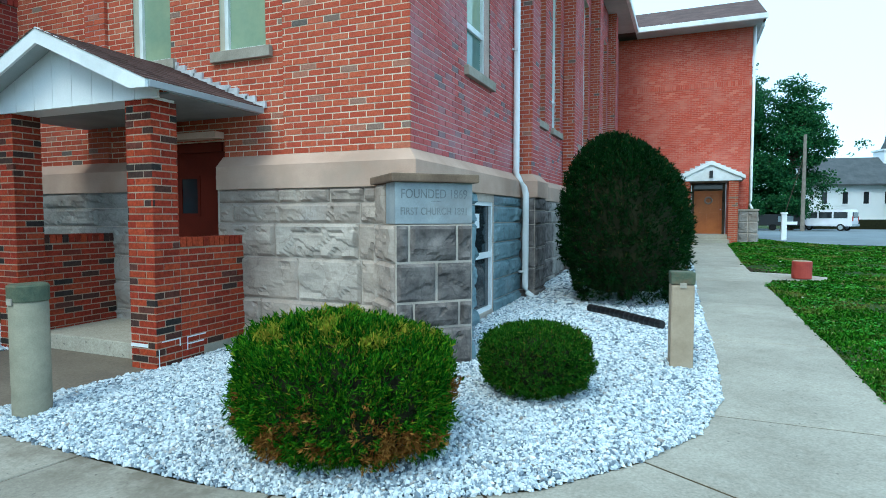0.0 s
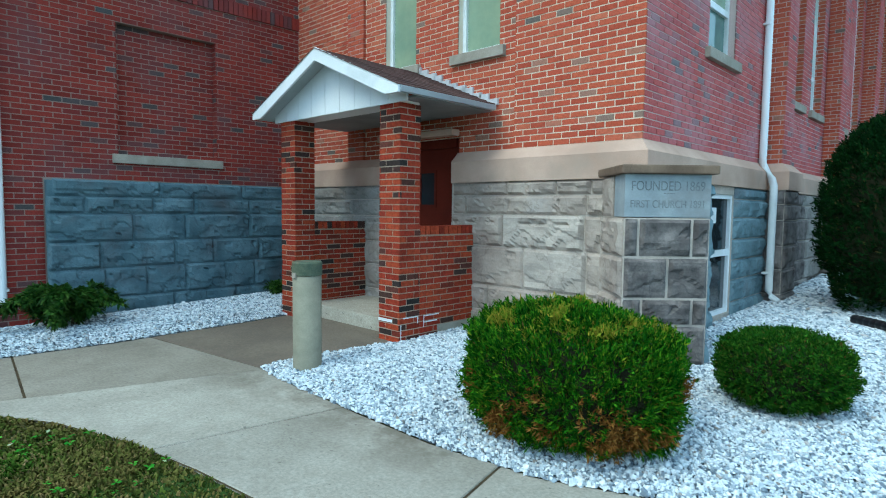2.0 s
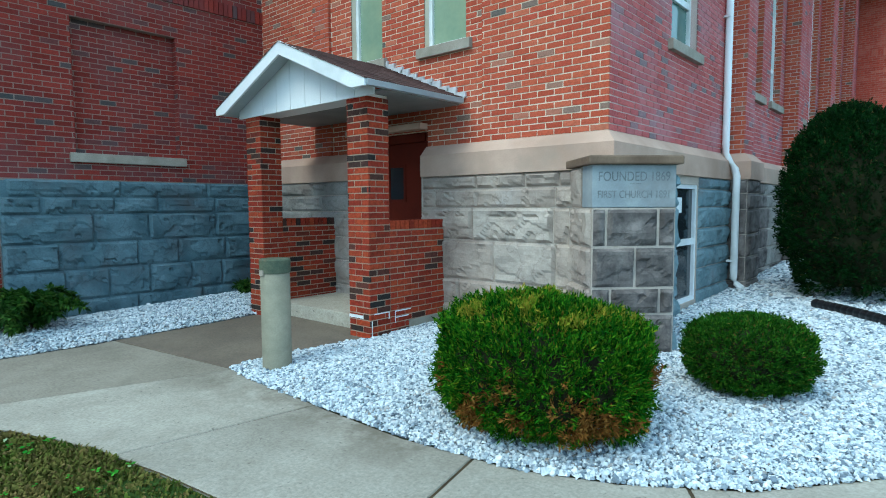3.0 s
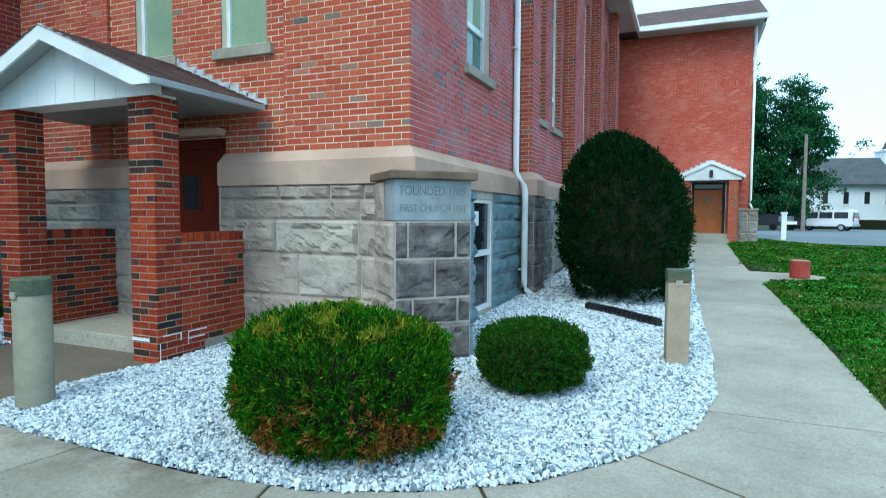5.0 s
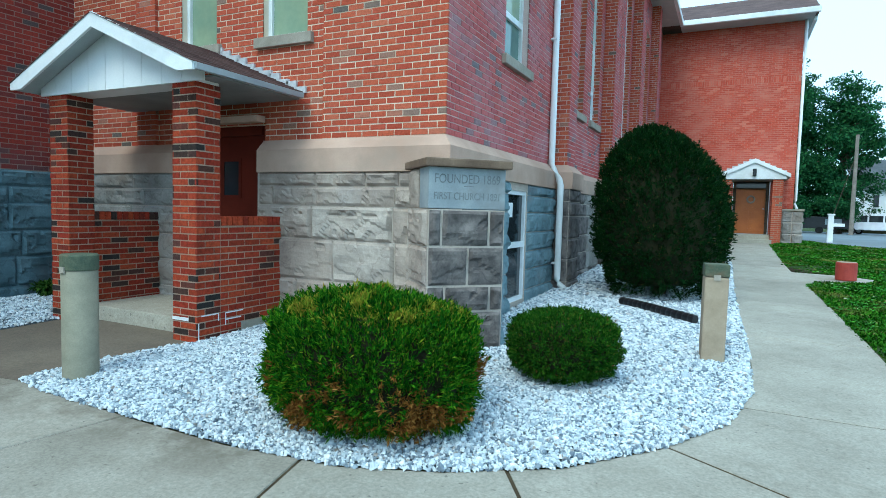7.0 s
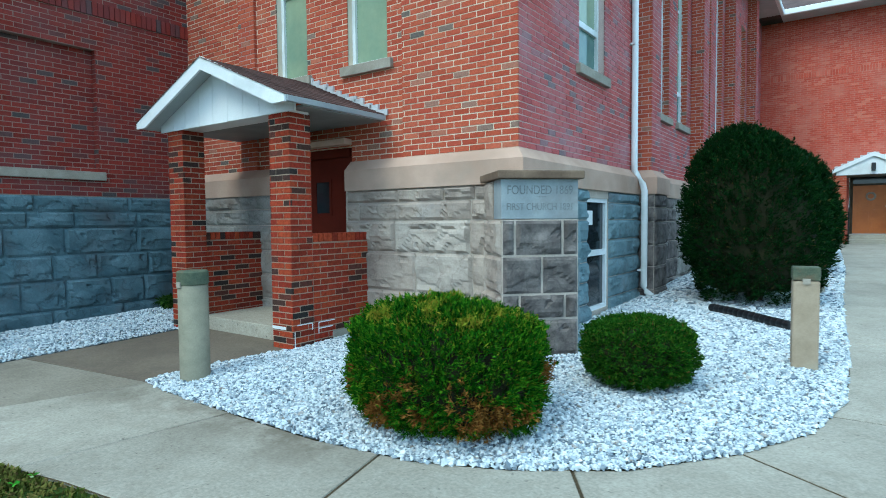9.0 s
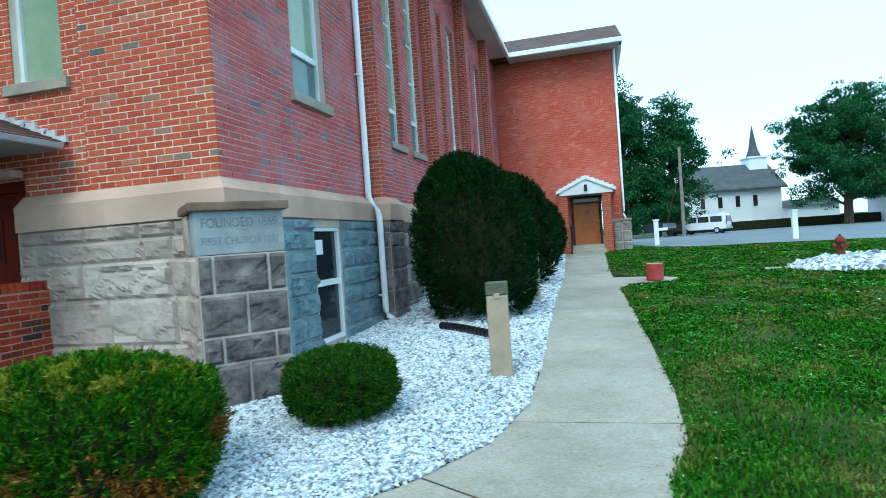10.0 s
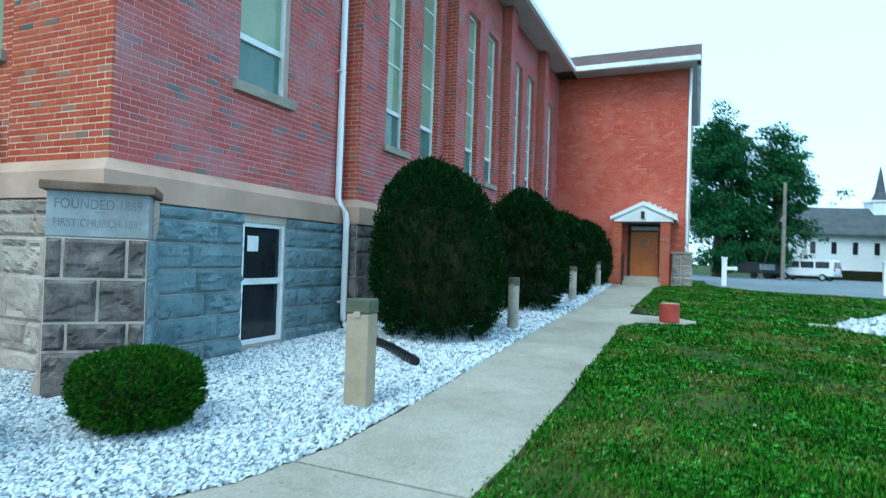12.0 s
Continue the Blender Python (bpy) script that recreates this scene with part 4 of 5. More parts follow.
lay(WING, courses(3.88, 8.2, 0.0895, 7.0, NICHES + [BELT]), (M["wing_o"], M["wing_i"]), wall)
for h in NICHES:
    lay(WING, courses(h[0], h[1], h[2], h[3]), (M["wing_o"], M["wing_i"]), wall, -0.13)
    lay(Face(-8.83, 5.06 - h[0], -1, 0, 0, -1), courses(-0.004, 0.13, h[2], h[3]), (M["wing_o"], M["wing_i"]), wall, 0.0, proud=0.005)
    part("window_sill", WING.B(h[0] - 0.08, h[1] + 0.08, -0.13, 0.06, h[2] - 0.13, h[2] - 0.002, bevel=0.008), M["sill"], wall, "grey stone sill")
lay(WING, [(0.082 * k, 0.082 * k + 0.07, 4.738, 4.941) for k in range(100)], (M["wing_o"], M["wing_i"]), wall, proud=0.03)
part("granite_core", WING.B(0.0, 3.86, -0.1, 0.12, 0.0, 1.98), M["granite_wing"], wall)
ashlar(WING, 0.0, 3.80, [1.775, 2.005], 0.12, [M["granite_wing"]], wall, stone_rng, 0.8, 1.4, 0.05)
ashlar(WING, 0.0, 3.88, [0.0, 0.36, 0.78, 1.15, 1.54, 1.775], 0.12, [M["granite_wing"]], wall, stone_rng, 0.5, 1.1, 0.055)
part("wall_sign", WING.B(4.85, 5.5, 0.0, 0.02, 3.13, 3.33), M["white"], wall, "small white plaque")

# ---- corner buttress with the date stone ----
root = thing("buttress", "diagonal granite corner buttress with cut date stone", "buttress", kind="structure")
FRONT = Face(-2.222, 4.318, 0.7071, 0.7071, 0.7071, -0.7071)
LEFT = Face(-2.222, 4.318, -0.7071, 0.7071, -0.7071, -0.7071)
RIGHT = Face(-2.222 + 0.80 * 0.7071, 4.318 + 0.80 * 0.7071, -0.7071, 0.7071, 0.7071, 0.7071)
WID = 0.80


def slanted(u0, u1, d0, d1, z0, z1, bevel=0.0):
    """A block in the buttress's own frame."""
    bm = B(u0, u1, -d1, -d0, z0, z1, bevel=bevel)
    bmesh.ops.transform(bm, matrix=pose(-2.222, 4.318, 0, 0, 0, 45), verts=bm.verts)
    return bm


part("buttress_core", slanted(0.003, WID - 0.003, -0.75, 0.003, 0.0, 1.60), M["joint"], root)
part("date_stone", slanted(0.0, WID, -0.3, 0.0, 1.606, 2.004, bevel=0.006), M["datestone"], root, "smooth grey stone with cut lettering")
part("cap_stone", slanted(-0.05, WID + 0.05, -0.72, 0.06, 2.004, 2.085, bevel=0.015), M["capstone"], root, "brown weathered cap")
for z0, z1, cut in ((1.237, 1.60, (0.0, 0.17, 0.79, 1.0)), (0.85, 1.237, (0.0, 0.52, 1.0)), (0.60, 0.85, (0.0, 0.23, 0.82, 1.0)), (0.02, 0.60, (0.0, 0.5, 1.0))):
    for a, b in zip(cut, cut[1:]):
        stone_block(FRONT, a * WID + 0.013, b * WID - 0.013, z0 + 0.012, z1 - 0.012, 0.0, M["granite_dark"], root, 0.05, a * 7 + z0)
    # left flank in tan, right flank in the stone tinted with sky light
    for side in (LEFT, RIGHT):
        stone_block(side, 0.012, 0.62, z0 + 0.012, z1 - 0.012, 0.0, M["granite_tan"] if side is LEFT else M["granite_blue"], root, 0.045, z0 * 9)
for side in (LEFT, RIGHT):
    for a, b in ((0.32, 0.62),):
        stone_block(side, a, b, 1.61, 1.998, 0.0, M["granite_tan"], root, 0.03, 3.3)


def lettering(text, size, face, u, z, d, mat, parent, width, name="lettering"):
    """Cut letters as thin solid mesh, fitted to a width."""
    cu = bpy.data.curves.new(name, "FONT")
    cu.body, cu.size, cu.extrude, cu.align_x, cu.align_y = text, size, 0.0015, "CENTER", "CENTER"
    tmp = new(name + "_curve", cu)
    bpy.context.view_layer.update()
    me = bpy.data.meshes.new_from_object(tmp.evaluated_get(bpy.context.evaluated_depsgraph_get()))
    bpy.data.objects.remove(tmp)
    me.name = name
    me.materials.clear()
    me.materials.append(mat)
    xs = [v.co.x for v in me.vertices]
    k = width / (max(xs) - min(xs))
    turn = math.degrees(math.atan2(face.u[1], face.u[0]))
    me.transform(pose(*face.p(u, d, z), 0, 0, turn) @ pose(0, 0, 0, 90) @ Matrix.Diagonal((k, 1, 1, 1)))
    ob = new(name, me)
    ob.parent = parent
    return ob


lettering("FOUNDED 1869", 0.125, FRONT, 0.40, 1.89, 0.0015, M["letter"], root, 0.68)
lettering("FIRST CHURCH 1891", 0.10, FRONT, 0.40, 1.725, 0.0015, M["letter"], root, 0.68)
part("rule", slanted(0.36, 0.46, 0.0, 0.0015, 1.822, 1.828), M["letter"], root)

# cellar window
root = sash_window(EAST, *CELLAR, 0.085, "window_12", "white vinyl cellar window with dark glass", [1.13], sill=False, reveal=0.05, glass="glass_dark")
part("paper_note", EAST.B(1.93, 2.13, 0.02, 0.031, 1.52, 1.72), M["white"], root, "pale paper notice behind the glass")

# ---- porch ----
root = thing("porch", "small gabled brick porch with white pediment", "porch", kind="structure")
PX0, PX1 = -7.04, -4.55


def brick_pillar(x0, x1, y0, y1, z0, z1, kind="porch"):
    part("pillar_core", B(x0 + 0.004, x1 - 0.004, y0 + 0.004, y1 - 0.004, z0, z1), M["mortar_porch"], pillar)
    for f, w in ((Face(x0, y0, 1, 0, 0, -1), x1 - x0), (Face(x1, y0, 0, 1, 1, 0), y1 - y0), (Face(x1, y1, -1, 0, 0, 1), x1 - x0), (Face(x0, y1, 0, -1, -1, 0), y1 - y0)):
        front = f.n in ((0, -1), (1, 0))
        lay(f, courses(0.0, w, z0 + 0.005, z1, length=0.235), (M[kind + "_o"], M[kind + "_i"]), pillar, -0.004, singly=(lambda u, z: True) if front else None)


for x0, x1 in ((PX1 - 0.35, PX1), (PX0, PX0 + 0.35)):
    pillar = thing("porch_pillar", "square pillar of red and black brick", "pillar", "porch pillars", "structure")
    brick_pillar(x0, x1, 3.64, 3.95, 0.06, 2.828)
for x0, x1 in ((PX1 - 0.20, PX1), (PX0, PX0 + 0.31)):
    pillar = thing("parapet_wall", "low brick porch wall capped with upright bricks", "low wall", "porch low walls", "structure")
    part("wall_core", B(x0 + 0.004, x1 - 0.004, 3.95, 4.90, 0.06, 1.43), M["mortar_porch"], pillar)
    for f in (Face(x1, 3.96, 0, 1, 1, 0), Face(x0, 3.96, 0, 1, -1, 0)):
        near = f.n == (1, 0)
        lay(f, courses(0.0, 0.93, 0.065, 1.36, length=0.235), (M["porch_o"], M["porch_i"]), pillar, -0.004, singly=(lambda u, z: True) if near else None)
    for k in range(12):
        part("cap_brick", B(x0 - 0.012, x1 + 0.012, 3.962 + 0.078 * k, 3.962 + 0.078 * k + 0.066, 1.36, 1.46, bevel=0.004), M["porch_o"], pillar)
    part("footing", B(x0 - 0.01, x1 + 0.015, 4.25, 4.90, 0.0, 0.27), M["bollard_old"], pillar, "grey cement footing")
for x0, x1, y0, y1, z0, z1 in ((-4.90, -4.66, 3.628, 3.632, 0.36, 0.395), (-4.549, -4.545, 3.70, 3.93, 0.405, 0.418), (-4.549, -4.545, 3.92, 3.934, 0.33, 0.418), (-4.549, -4.545, 4.02, 4.03, 0.27, 0.41), (-4.549, -4.545, 4.03, 4.28, 0.398, 0.41), (-4.549, -4.545, 4.03, 4.25, 0.325, 0.338), (-4.549, -4.545, 3.66, 3.67, 0.15, 0.34)):
    part("lime_streak", B(x0, x1, y0, y1, z0, z1), M["white"], root, "white lime streak")
step = thing("porch_step", "worn concrete porch slab, one step up", "step", kind="structure")
part("slab", B(PX0 + 0.2, PX1 - 0.2, 3.86, 5.2, 0.0, 0.32, bevel=0.012), M["slab"], step)

PC, PY0 = -5.80, 3.36
RIDGE, LOWZ, HALF = 3.57, 2.93, 1.50
PED = 2.83
bm = bmesh.new()
prism(bm, [(PC - HALF + 0.02, PED + 0.03), (PC + HALF - 0.02, PED + 0.03), (PC + HALF - 0.02, PED + 0.05), (PC - HALF + 0.02, PED + 0.05)], "y", 3.655, 4.94)
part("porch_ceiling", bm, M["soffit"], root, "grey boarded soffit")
for s in (-1, 1):
    bm = bmesh.new()
    prism(bm, [(PC, RIDGE), (PC, RIDGE - 0.06), (PC + s * HALF, LOWZ - 0.06), (PC + s * HALF, LOWZ)], "y", PY0 + 0.03, 4.95)
    part("roof_deck", bm, M["eavesoffit"], root)
    bm = bmesh.new()
    prism(bm, [(PC, RIDGE + 0.02), (PC, RIDGE - 0.14), (PC + s * 1.31, LOWZ - 0.065), (PC + s * (HALF + 0.02), LOWZ - 0.065), (PC + s * (HALF + 0.02), LOWZ + 0.01)], "y", PY0, PY0 + 0.028)
    part("barge_board", bm, M["white"], root, "white painted barge board")
    bm = bmesh.new()
    prism(bm, [(PC + s * HALF, LOWZ + 0.02), (PC + s * (HALF + 0.05), LOWZ + 0.0), (PC + s * (HALF + 0.04), LOWZ - 0.055), (PC + s * HALF, LOWZ - 0.055)], "y", PY0 + 0.03, 4.94)
    part("drip_edge", bm, M["fascia"], root, "grey metal drip edge")
    # shingle courses
    length = math.hypot(HALF, RIDGE - LOWZ)
    n = 11
    rng = random.Random(21 + s)
    for k in range(n):
        y = PY0 - 0.01
        verts, faces = [], []
        while y < 4.94:
            w = min(rng.uniform(0.16, 0.30), 4.945 - y)
            a, b = 1 - k / n, max(0.0, 1 - (k + 1.3) / n)
            pts = []
            for f, up in ((a, 0.022 + rng.uniform(0, 0.004)), (b, 0.008)):
                x, z = PC + s * HALF * f * 1.02, RIDGE + (LOWZ - RIDGE) * f
                pts.append((x, z + up))
            c = len(verts)
            for yy in (y, y + w - 0.004):
                for x, z in pts:
                    verts.append((x, yy, z))
                verts.append((pts[0][0], yy, pts[0][1] - 0.014))
            faces += [(c, c + 1, c + 4, c + 3), (c, c + 3, c + 5, c + 2), (c, c + 2, c + 1), (c + 3, c + 4, c + 5)]
            y += w
        ob = new("shingle_course", mesh_of("shingle_course", verts, faces, M["shingle"]))
        ob.parent = root
    # stepped flashing on the wall
    for k in range(11):
        f = (k + 0.5) / 11
        x, z = PC + s * HALF * f, RIDGE + (LOWZ - RIDGE) * f
        part("flashing", B(x - 0.085, x + rng.uniform(0.05, 0.08), 5.012, 5.048, z + 0.0, z + rng.uniform(0.06, 0.10)), M["flash"], root, "stepped lead flashing")
# pediment boards
for k in range(9):
    x0 = PC - HALF + 0.13 + k * (2 * HALF - 0.26) / 9
    x1 = x0 + (2 * HALF - 0.26) / 9 - 0.006
    def top_z(x):
        return RIDGE - 0.065 + (LOWZ - RIDGE) * abs(x - PC) / HALF
    lo_z = PED
    bm = bmesh.new()
    prof = [(x0, lo_z), (x1, lo_z), (x1, max(lo_z + 0.02, top_z(x1))), (x0, max(lo_z + 0.02, top_z(x0)))]
    if x0 < PC < x1:
        prof.insert(3, (PC, RIDGE - 0.065))
    prism(bm, prof, "y", 3.62, 3.65)
    part("pediment_board", bm, M["white"], root, "white vertical board")
part("lintel_beam", B(PX0, PX1, 3.66, 3.93, PED, PED + 0.028), M["white"], root)
part("door_head", B(-6.4, -4.9, 4.84, 4.99, 2.62, 2.70, bevel=0.006), M["sandstone"], root, "buff stone strip over the door")

# church door in the porch
door = thing("door_1", "dark red-brown church door with small window", "door", kind="structure")
leaf = part("door_leaf", SOUTH.B(2.71, 3.79, -0.27, -0.22, 0.33, 2.5, bevel=0.004), M["door"], door)
part("door_window", SOUTH.B(3.17, 3.44, -0.222, -0.214, 1.72, 2.17), M["glass_dark"], leaf, "small dark pane")
bm = bmesh.new()
for a in ((3.13, 3.17, 1.68, 2.21), (3.44, 3.48, 1.68, 2.21), (3.17, 3.44, 1.68, 1.72), (3.17, 3.44, 2.17, 2.21)):
    SOUTH.box(bm, a[0], a[1], -0.222, -0.205, a[2], a[3])
part("window_bead", bm, M["door"], leaf)
for u0, u1 in ((2.82, 3.20), (3.30, 3.68)):
    part("panel", SOUTH.B(u0, u1, -0.222, -0.21, 0.5, 1.45, bevel=0.004), M["door"], leaf)
part("door_handle", SOUTH.B(2.76, 2.80, -0.222, -0.17, 1.30, 1.48, bevel=0.01), M["flash"], leaf, "dull metal handle")
bm = bmesh.new()
SOUTH.box(bm, 2.55, 2.71, -0.3, -0.18, 0.3, 2.62)
SOUTH.box(bm, 3.79, 3.95, -0.3, -0.18, 0.3, 2.62)
SOUTH.box(bm, 2.71, 3.79, -0.3, -0.16, 2.5, 2.62)
part("door_frame", bm, M["door"], door)

# ---- downspouts ----
def downspout(points, name_label, r=0.054, straps=()):
    root = thing("downspout", name_label, "downspout")
    part("pipe", tube(bmesh.new(), points, r, 10, 0.8), M["white"], root, smooth=True)
    for x, y, z in straps:
        part("strap", B(x - 0.07, x + 0.06, y - 0.065, y + 0.065, z, z + 0.03), M["white"], root)


downspout([(-2.33, 8.86, EAVE), (-2.33, 8.86, 2.53), (-2.33, 8.86, 2.40), (-2.28, 8.87, 2.31), (-2.20, 8.88, 2.16), (-2.17, 8.88, 2.05), (-2.17, 8.88, 0.62), (-2.17, 8.88, 0.50), (-2.13, 8.88, 0.42), (-2.03, 8.84, 0.36)], "white metal downspout bent out over the stone base", straps=((-2.2, 8.9, 0.75), (-2.36, 8.86, 4.4)))
downspout([(-8.76, 0.70, EAVE), (-8.76, 0.70, 0.45), (-8.76, 0.70, 0.30)], "white metal downspout on the wing wall", 0.06, ((-8.78, 0.7, 0.55),))
downspout([(2.46, 24.12, EAVE), (2.46, 24.12, 2.3), (2.44, 24.10, 2.15), (2.5, 23.95, 2.0)], "white metal downspout at the hall corner", 0.05)

# ---- rear porch ----
root = thing("rear_porch", "small gabled brick porch over the hall door", "porch", kind="structure")
AX0, AX1, AY = -0.02, 2.12, 22.75
for x0, x1 in ((0.02, 0.34), (1.64, 1.96)):
    pillar = thing("porch_pillar", "square red brick pillar", "pillar", "rear porch pillars", "structure")
    brick_pillar(x0, x1, AY + 0.1, AY + 0.4, 0.70, 2.98, "red")
C, AR = (AX0 + AX1) / 2, 3.72
for s in (-1, 1):
    bm = bmesh.new()
    prism(bm, [(C, AR), (C, AR - 0.14), (C + s * 1.12, 3.05), (C + s * 1.12, 3.18)], "y", AY, 24.19)
    part("roof_slope", bm, M["white"], root, "white trimmed roof slope")
    for k in range(6):
        f = (k + 0.5) / 6
        part("flashing", B(C + s * 1.1 * f - 0.08, C + s * 1.1 * f + 0.08, 24.10, 24.188, AR - 0.52 * f, AR - 0.52 * f + 0.15), M["flash"], root)
bm = bmesh.new()
prism(bm, [(C - 1.0, 3.0), (C + 1.0, 3.0), (C + 1.0, 3.1), (C, AR - 0.1), (C - 1.0, 3.1)], "y", AY + 0.06, AY + 0.1)
part("pediment", bm, M["white"], root, "white pediment")
part("lantern", B(C - 0.06, C + 0.06, AY - 0.06, AY + 0.055, 3.1, 3.36, bevel=0.02), M["black"], root, "small dark lantern")
part("soffit", B(AX0 + 0.06, AX1 - 0.06, AY + 0.1, 24.18, 2.985, 3.005), M["soffit"], root)
door = thing("door_2", "orange-brown oak hall door with a wreath", "door", kind="structure")
leaf = part("door_leaf", ANNEX.B(2.66, 3.66, -0.16, -0.11, 1.03, 2.70, bevel=0.005), M["oak"], door)
for u0, u1, z0, z1 in ((2.80, 3.12, 1.15, 1.85), (3.22, 3.54, 1.15, 1.85), (2.80, 3.12, 1.98, 2.56), (3.22, 3.54, 1.98, 2.56)):
    part("panel", ANNEX.B(u0, u1, -0.112, -0.095, z0, z1, bevel=0.006), M["oak"], leaf)
pts = [ANNEX.p(3.17 + 0.12 * math.cos(a), -0.07, 2.32 + 0.12 * math.sin(a)) for a in np.linspace(0, 2 * math.pi, 20)]
part("wreath", tube(bmesh.new(), pts, 0.035, 8), M["bollard"], leaf, "small pale door wreath")
bm = bmesh.new()
ANNEX.box(bm, 2.56, 2.66, -0.2, -0.06, 1.0, 2.99)
ANNEX.box(bm, 3.66, 3.76, -0.2, -0.06, 1.0, 2.99)
ANNEX.box(bm, 2.66, 3.66, -0.2, -0.06, 2.70, 2.76)
part("door_frame", bm, M["bark"], door, "dark brown wooden frame")
# dark strip added over the door in place of the porch roof's shade
part("transom", ANNEX.B(2.66, 3.66, -0.15, -0.13, 2.76, 2.99), M["glass_dark"], door, "dark transom pane")
part("door_knob", ANNEX.B(3.58, 3.62, -0.11, -0.05, 1.95, 2.0, bevel=0.012), M["flash"], leaf, "small metal knob")
step = thing("rear_step", "concrete landing with a step before the hall door", "step", kind="structure")
part("slab", B(AX0 + 0.42, AX1 - 0.42, AY + 0.3, 24.25, 0.6, 1.02, bevel=0.01), M["slab"], step)
part("tread", B(AX0 + 0.42, AX1 - 0.42, AY - 0.02, AY + 0.3, 0.6, 0.87, bevel=0.01), M["slab"], step)
rail = thing("handrail", "black iron handrail by the porch step", "handrail")
part("post", tube(bmesh.new(), [(0.42, AY - 0.3, 0.72), (0.42, AY - 0.3, 1.75)], 0.02, 8), M["black"], rail)
part("post", tube(bmesh.new(), [(0.42, AY + 0.2, 0.85), (0.42, AY + 0.2, 1.9)], 0.02, 8), M["black"], rail)
part("rail", tube(bmesh.new(), [(0.42, AY - 0.32, 1.75), (0.42, AY + 0.22, 1.9)], 0.022, 8), M["black"], rail)
block = thing("stone_plinth", "grey granite corner plinth of the hall", "plinth", kind="structure")
part("plinth_core", B(2.02, 2.65, 23.55, 24.19, 0.6, 1.90), M["joint"], block)
for z0, z1 in ((0.65, 1.08), (1.08, 1.5), (1.5, 1.89)):
    stone_block(Face(2.02, 23.55, 1, 0, 0, -1), 0.01, 0.31, z0 + 0.01, z1 - 0.01, 0, M["granite"], block, 0.04, z0)
    stone_block(Face(2.02, 23.55, 1, 0, 0, -1), 0.33, 0.64, z0 + 0.01, z1 - 0.01, 0, M["granite"], block, 0.04, z0 * 3)
    stone_block(Face(2.65, 23.55, 0, 1, 1, 0), 0.01, 0.63, z0 + 0.01, z1 - 0.01, 0, M["granite"], block, 0.04, z0 * 5)
part("cap_stone", B(1.97, 2.70, 23.49, 24.19, 1.90, 1.975, bevel=0.012), M["sill"], block)


# ---- bollards ----
def bollard(x, y, w, h, z, tall, group, label, round_post):
    root = thing("bollard", label, "bollard", group, at=(x, y, z))
    bm = bmesh.new()
    r = w / 2
    if round_post:
        lathe(bm, [(r * 1.04, -0.15), (r * 1.04, 0.0), (r, 0.02), (r, h - 0.13)], 24)
    else:
        box(bm, -r, r, -r, r, -0.15, h - 0.12, bevel=0.022)
    part("post", bm, (M["bollard_round"] if round_post else M["bollard"]) if tall else M["bollard_old"], root, smooth=round_post)
    bm = bmesh.new()
    if round_post:
        lathe(bm, [(r * 1.03, h - 0.13), (r * 1.05, h - 0.12), (r * 1.05, h - 0.012), (r * 0.98, h), (0.02, h + 0.002)], 24)
    else:
        box(bm, -r * 1.03, r * 1.03, -r * 1.03, r * 1.03, h - 0.118, h, bevel=0.012)
    part("cap", bm, M["bollard_cap"], root, "dull green-brown weathered cap")
    part("plate", B(-0.03, 0.03, -r * 1.05 - 0.006, -r * 1.0, h - 0.15, h - 0.10), M["sill"], root)
    return root


bollard(-4.44, 2.37, 0.27, 1.12, 0.03, True, "", "round tan-painted concrete bollard with dark cap", True)
b = bollard(0.27, 5.48, 0.21, 0.97, bz(0.27, 5.48) - 0.05, True, "", "square tan-painted concrete bollard with weathered cap", False)
b.rotation_euler = (0, 0, radians(8))
for x, y in ((0.16, 10.34), (0.10, 15.5), (-0.05, 20.3)):
    bollard(x, y, 0.18, 0.86, bz(x, y) - 0.01, False, "bollards along the walk", "grey bare concrete bollard in white gravel", True)


